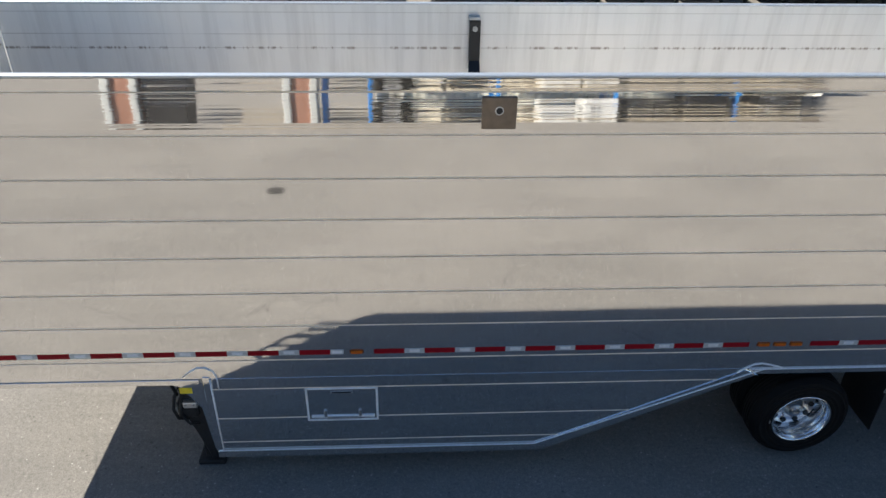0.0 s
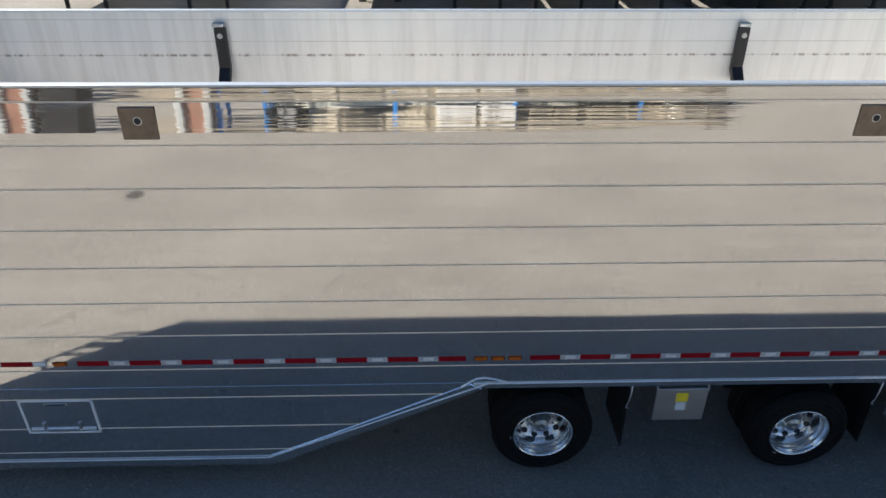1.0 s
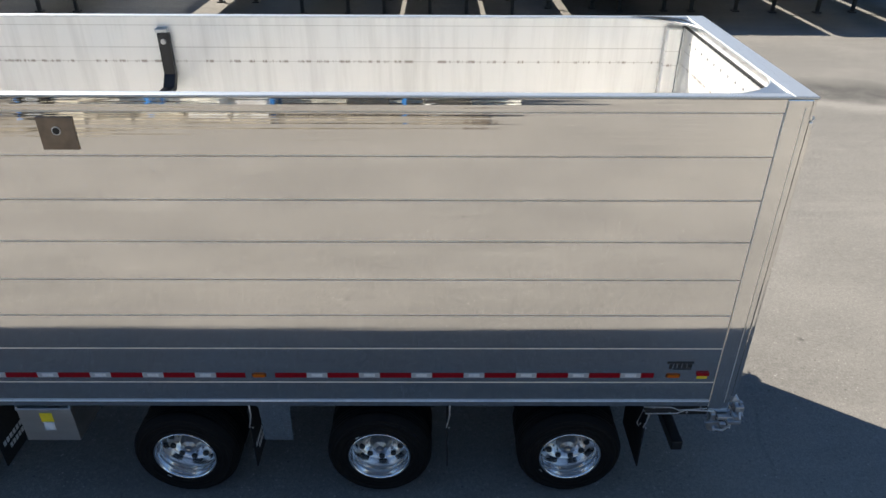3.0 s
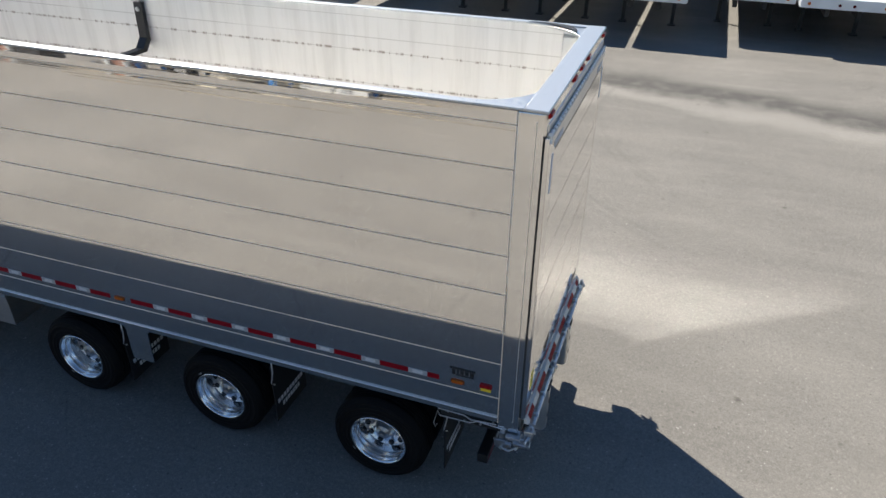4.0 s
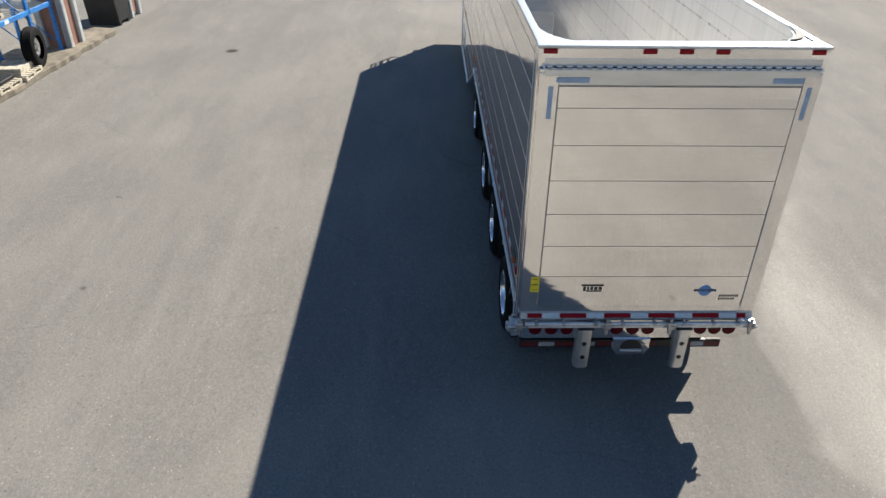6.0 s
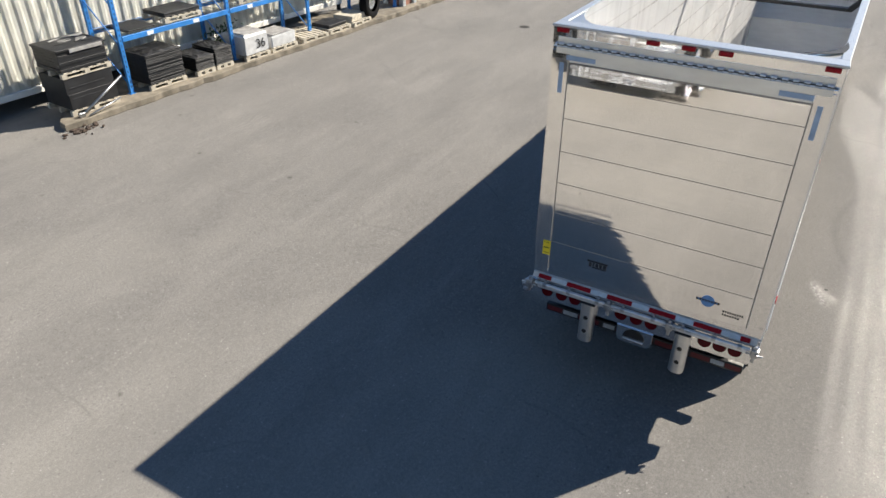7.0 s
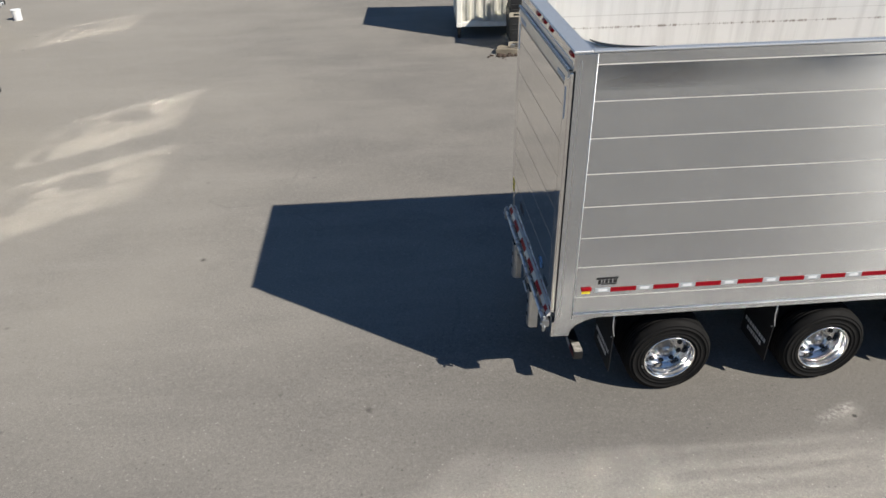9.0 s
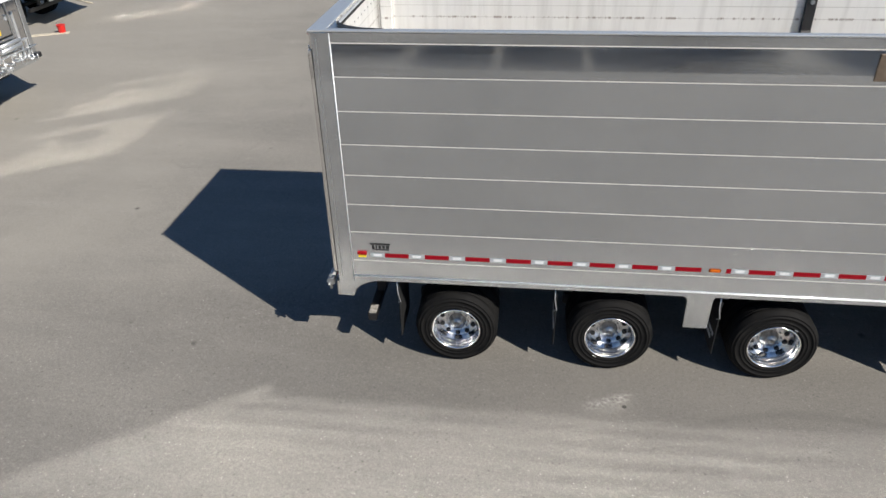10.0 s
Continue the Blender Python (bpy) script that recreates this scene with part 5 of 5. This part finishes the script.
# weeds behind the wrapped loads
bm = bmesh.new()
for k in range(240):
    p = Vector((rs.gauss(0, 0.28), rs.gauss(0, 0.12), rs.uniform(0.05, 0.75)))
    q = Euler((rs.uniform(0, 6), rs.uniform(0, 6), rs.uniform(0, 6))).to_matrix()
    vs = [bm.verts.new(p + q @ Vector(c)) for c in ((-0.05, 0, 0), (0, 0.025, 0.01), (0.06, 0, 0), (0, -0.025, 0.01))]
    bm.faces.new(vs)
ob = solid("weeds", bm, GREEN, "green weeds growing behind the wrapped loads", "plant", "", "stuff")
ob.matrix_basis = YARD @ pose(-5.6, -1.35, 0.15)


# brown boarded crates with pale rounded posts further along the yard
def crate(x, y, w, d, h):
    t = thing("boarded_crate", "brown boarded crate with pale steel corner posts", "crate", "crates along the yard edge")
    part("crate_body", box(-w / 2, w / 2, -d / 2, d / 2, 0.12, h - 0.05, 0.02), BROWN, t)
    for sx in (-1, 1):
        for sy in (-1, 1):
            part("corner_post", box(sx * w / 2 - 0.09, sx * w / 2 + 0.09, sy * d / 2 - 0.09, sy * d / 2 + 0.09, 0.0, h, 0.04, 3), POST_GREY, t)
    part("lid", box(-w / 2, w / 2, -d / 2, d / 2, h - 0.05, h + 0.03, 0.02), STEEL_DARK, t)
    settle(t, x, y, 0)


crate(-12.95, 0.75, 0.62, 0.7, 2.0)
crate(-17.0, 0.75, 0.62, 0.7, 2.2)
t = thing("dark_bin", "dark steel waste bin beside the crate", "bin")
part("bin_body", slab([(-0.4, 0.1), (0.4, 0.1), (0.5, 1.1), (-0.5, 1.1)], "y", -0.5, 0.5, 0.02), STEEL_DARK, t)
part("bin_rim", box(-0.54, 0.54, -0.54, 0.54, 1.07, 1.13, 0.01), STEEL_DARK, t)
for x in (-0.3, 0.3):
    part("skid", box(x - 0.06, x + 0.06, -0.5, 0.5, 0, 0.1), STEEL_DARK, t)
settle(t, -16.0, 0.8, 0)


# ---- parked trailers ----
def flat_deck():
    """A low white deck trailer, its nose towards the yard at y = 0."""
    t = thing("deck_trailer", "low white deck trailer parked on its landing legs", "trailer", "row of parked deck trailers")
    deck = part("deck", box(-1.27, 1.27, 0.0, 14.0, 1.40, 1.58, 0.02, 2), VAN_WHITE, t, "white painted deck")
    part("front_beam", box(-1.29, 1.29, -0.05, 0.06, 1.27, 1.58, 0.015, 2), VAN_WHITE, deck)
    for x in (-1.28, 1.28):
        part("side_rail", box(x - 0.03, x + 0.03, 0.05, 14.0, 1.28, 1.56, 0.01), VAN_WHITE, deck)
    for x in (-1.05, -0.2, 0.2, 1.05):
        part("front_lamp", disc((x, -0.06, 1.40), "y", 0.045, 0.03, 12), (LENS_AMBER, LENS_RED)[abs(x) < 1], deck)
    for y in (0.6, 2.0, 3.4, 4.8, 6.2):
        part("cross_member", box(-1.25, 1.25, y, y + 0.08, 1.28, 1.40), STEEL_DARK, t)
    for x in (-0.45, 0.45):
        part("frame_beam", box(x - 0.07, x + 0.07, 0.3, 13.8, 0.98, 1.40, 0.01), STEEL_DARK, t)
    for x in (-0.85, 0.85):
        leg = part("landing_leg", box(x - 0.06, x + 0.06, 2.6, 2.72, 0.04, 1.38, 0.008), STEEL_DARK, t, "dark landing leg on a foot plate")
        part("leg_foot", box(x - 0.13, x + 0.13, 2.53, 2.79, 0.0, 0.05), STEEL_DARK, leg)
    part("leg_brace", tube([(-0.85, 2.66, 0.9), (0.85, 2.66, 0.9)], 0.03, 8), STEEL_DARK, t)
    for y in (10.9, 12.3):
        part("axle", tube([(-0.95, y, 0.51), (0.95, y, 0.51)], 0.07, 10), STEEL_DARK, t)
        for s in (-1, 1):
            w = link_part("wheel", TYRE, t, "black tyre on a steel rim", pose(s * 1.25, y, 0.515, 0, 0, 90 * s))
            link_part("inner_tyre", TYRE, w, "", pose(0, 0.32, 0))
            link_part("wheel_rim", RIM, w)
            link_part("rim_disc", FACE, w)
    return t


def tall_van():
    """A white van trailer, nose towards the yard at y = 0."""
    t = thing("van_trailer", "tall white van trailer parked on its landing legs", "trailer", "row of parked van trailers")
    body = part("van_body", box(-1.29, 1.29, 0.0, 14.2, 1.18, 4.08, 0.05, 3), VAN_WHITE, t, "white sheet-sided van body")
    part("bottom_rail", box(-1.31, 1.31, 0.02, 14.2, 1.10, 1.2, 0.01), MILL, body)
    part("kingpin_plate", box(-1.1, 1.1, 0.1, 1.6, 1.04, 1.12), STEEL_DARK, t)
    for x in (-0.7, 0.7):
        leg = part("landing_leg", box(x - 0.06, x + 0.06, 2.6, 2.72, 0.04, 1.12, 0.008), STEEL_DARK, t)
        part("leg_foot", box(x - 0.13, x + 0.13, 2.53, 2.79, 0.0, 0.05), STEEL_DARK, leg)
    for y in (11.2, 12.5):
        part("axle", tube([(-0.95, y, 0.51), (0.95, y, 0.51)], 0.07, 10), STEEL_DARK, t)
        for s in (-1, 1):
            w = link_part("wheel", TYRE, t, "black tyre on a steel rim", pose(s * 1.25, y, 0.515, 0, 0, 90 * s))
            link_part("inner_tyre", TYRE, w, "", pose(0, 0.32, 0))
            link_part("wheel_rim", RIM, w)
            link_part("rim_disc", FACE, w)
    return t


first = flat_deck()
first.matrix_basis = pose(-3.92, 18.05, 0)
for x, y in ((-0.88, 18.05), (2.32, 19.3), (5.0, 18.9), (7.75, 18.9), (10.8, 18.7), (13.9, 18.8), (-6.95, 18.1)):
    copy_thing(first, pose(x, y, 0))
van = tall_van()
van.matrix_basis = pose(-10.7, 20.2, 0)
for x, y in ((-17.0, 18.4), (-21.3, 18.0)):
    copy_thing(van, pose(x, y, 0))


def bright_trailer(label):
    """A polished trailer seen at its tail; its tail faces -x, its length runs along +x."""
    t = thing("polished_trailer", label, "trailer", "polished trailers at the yard's end")
    part("body", box(0.03, 14.0, -1.27, 1.27, 1.10, 4.08, 0.02), ALU_SUNLIT, t, "polished aluminium body")
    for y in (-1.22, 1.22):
        part("tail_post", box(-0.02, 0.05, y - 0.08, y + 0.08, 0.95, 4.1, 0.01), ALU_SUNLIT, t)
    part("tail_header", box(-0.03, 0.05, -1.3, 1.3, 3.95, 4.12, 0.01), TRIM, t)
    door = part("tail_door", box(-0.01, 0.03, -1.12, 1.12, 0.98, 3.93, 0.004), ALU_TAIL, t, "polished tailgate with a framed centre panel and bright tubes")
    for k in range(6):
        part("door_plank", box(-0.018, -0.01, 0.24, 1.08, 1.34 + 0.43 * k, 1.75 + 0.43 * k, 0.004), ALU_TAIL, door)
        part("door_plank", box(-0.018, -0.01, -1.08, -0.73, 1.34 + 0.43 * k, 1.75 + 0.43 * k, 0.004), ALU_TAIL, door)
    part("centre_panel", box(-0.03, -0.01, -0.64, 0.15, 1.72, 3.0, 0.006), ALU_TAIL, door)
    for y in (-0.68, 0.19):
        rib = part("door_rib", box(-0.055, -0.01, y - 0.025, y + 0.025, 1.66, 3.85, 0.006), MILL, door)
        part("rib_gap", box(-0.030, -0.012, y + 0.026, y + 0.045, 1.70, 3.8), INK, rib)
    bar = part("frame_bar", box(-0.07, -0.01, -0.72, 0.23, 1.635, 1.685, 0.008), MILL, door)
    part("bar_gap", box(-0.035, -0.012, -0.70, 0.20, 1.69, 1.715), INK, bar)
    for z, r in ((1.565, 0.045), (1.45, 0.055)):
        part("bright_tube", tube([(-0.10, -0.74, z), (-0.10, 0.0, z)], r, 12), GALV_BRIGHT, door)
    part("side_plate", box(-0.09, -0.01, 0.05, 0.17, 1.22, 1.63, 0.01), GALV_BRIGHT, door)
    for y0, y1, z0, z1 in ((-0.86, -0.80, 1.05, 2.2), (-1.08, -0.80, 1.48, 1.52), (-1.05, -1.00, 1.1, 1.48), (-0.62, -0.55, 2.05, 2.18), (-0.23, -0.15, 2.18, 2.27), (0.55, 0.62, 1.66, 1.76)):
        part("clip", box(-0.06, -0.015, y0, y1, z0, z1, 0.01), GALV_BRIGHT, door)
    yd = part("yellow_decal", box(-0.0345, -0.0295, -0.28, -0.13, 1.78, 1.95), YELLOW, door)
    part("folded_sheet", slab([(-0.02, 2.72), (-0.42, 2.60), (-0.44, 2.56), (-0.02, 2.66)], "y", -0.75, -0.05, 0.006), VAN_WHITE, door, "white folded cover")
    rc = random.Random(31)
    for k in range(16):
        y, z = -1.15 + 0.15 * k, rc.choice((1.02, 1.10, 1.18, 1.27))
        w, hh = rc.uniform(0.03, 0.11), rc.uniform(0.015, 0.035)
        cl = part("clamp", box(-rc.uniform(0.10, 0.17), -0.02, y - w, y + w, z - hh, z + hh, 0.008), (GALV_BRIGHT, GALV)[k % 3 == 0], t)
        part("clamp_pin", tube([(-0.13, y, z - 0.07), (-0.13, y, z + 0.08)], 0.012, 6), GALV_BRIGHT, cl)
    part("lock_bar", tube([(-0.09, -1.25, 1.30), (-0.09, 1.25, 1.30)], 0.02, 8), GALV_BRIGHT, t)
    pl = part("lamp_plate", box(-0.01, 0.02, -1.28, 1.28, 0.90, 1.10, 0.004), ALU_SUNLIT, t)
    part("corner_latch", box(-0.10, 0.02, -1.36, -1.26, 0.98, 1.10, 0.012), STEEL_DARK, t)
    part("guard", box(0.85, 0.96, -1.2, 1.2, 0.5, 0.62, 0.01), BLACK, t)
    for y in (-0.6, 0.6):
        part("guard_leg", box(0.86, 0.94, y - 0.05, y + 0.05, 0.6, 1.12), STEEL_DARK, t)
    for x in (1.9, 3.8, 5.7):
        part("axle", tube([(x, -0.95, 0.51), (x, 0.95, 0.51)], 0.07, 10), STEEL_DARK, t)
        for s in (-1, 1):
            w = link_part("wheel", TYRE, t, "black tyre on a polished rim", pose(x, s * 1.27, 0.515, 0, 0, 0 if s < 0 else 180))
            link_part("inner_tyre", TYRE, w, "", pose(0, 0.32, 0))
            link_part("wheel_rim", RIM, w)
            link_part("rim_disc", FACE, w)
    for y in (-0.9, 0.9):
        part("landing_leg", box(11.0, 11.14, y - 0.07, y + 0.07, 0.0, 1.16, 0.01), STEEL_DARK, t)
    return t


bt = bright_trailer("polished aluminium trailer parked across the yard, tail towards the open asphalt")
bt.matrix_basis = pose(10.2, -6.88, 0)
copy_thing(bt, pose(10.1, -3.35, 0))
copy_thing(bt, pose(13.95, -15.85, 0))

t = thing("red_bucket", "small red plastic bucket standing on the asphalt", "bucket")
bm = bmesh.new()
bmesh.ops.create_cone(bm, cap_ends=True, segments=20, radius1=0.13, radius2=0.165, depth=0.34, matrix=pose(0, 0, 0.17))
part("bucket_body", bm, RED_PAINT, t)
part("bucket_rim", tube([(0.168 * math.cos(a * math.tau / 20), 0.168 * math.sin(a * math.tau / 20), 0.335) for a in range(21)], 0.012, 6), RED_PAINT, t)
part("bucket_handle", tube([(0.165 * math.cos(radians(a)), 0.02, 0.335 + 0.13 * math.sin(radians(a))) for a in range(0, 181, 20)], 0.006, 6), GALV, t)
t.matrix_basis = pose(13.45, -14.05, 0) @ Matrix.Scale(0.8, 4)
t = thing("loose_board", "pale wooden board lying beside the bucket", "board")
part("board_body", box(-0.75, 0.75, -0.1, 0.1, 0.0, 0.03, 0.004), WOOD, t)
t.matrix_basis = pose(13.9, -13.75, 0, 0, 0, 25)
t = thing("white_pail", "small white plastic pail standing on the asphalt", "pail")
bm = bmesh.new()
bmesh.ops.create_cone(bm, cap_ends=True, segments=20, radius1=0.14, radius2=0.16, depth=0.36, matrix=pose(0, 0, 0.18))
part("pail_body", bm, VAN_WHITE, t)
part("pail_rim", tube([(0.165 * math.cos(a * math.tau / 20), 0.165 * math.sin(a * math.tau / 20), 0.355) for a in range(21)], 0.012, 6), VAN_WHITE, t)
t.location = (14.62, -19.27, 0)
t = thing("loose_pole", "thin pale pole lying on the asphalt beside the pail", "pole")
part("pole_body", tube([(-0.9, 0, 0.02), (0.9, 0, 0.02)], 0.02, 6), WOOD, t)
t.matrix_basis = pose(15.6, -18.75, 0, 0, 0, -30)
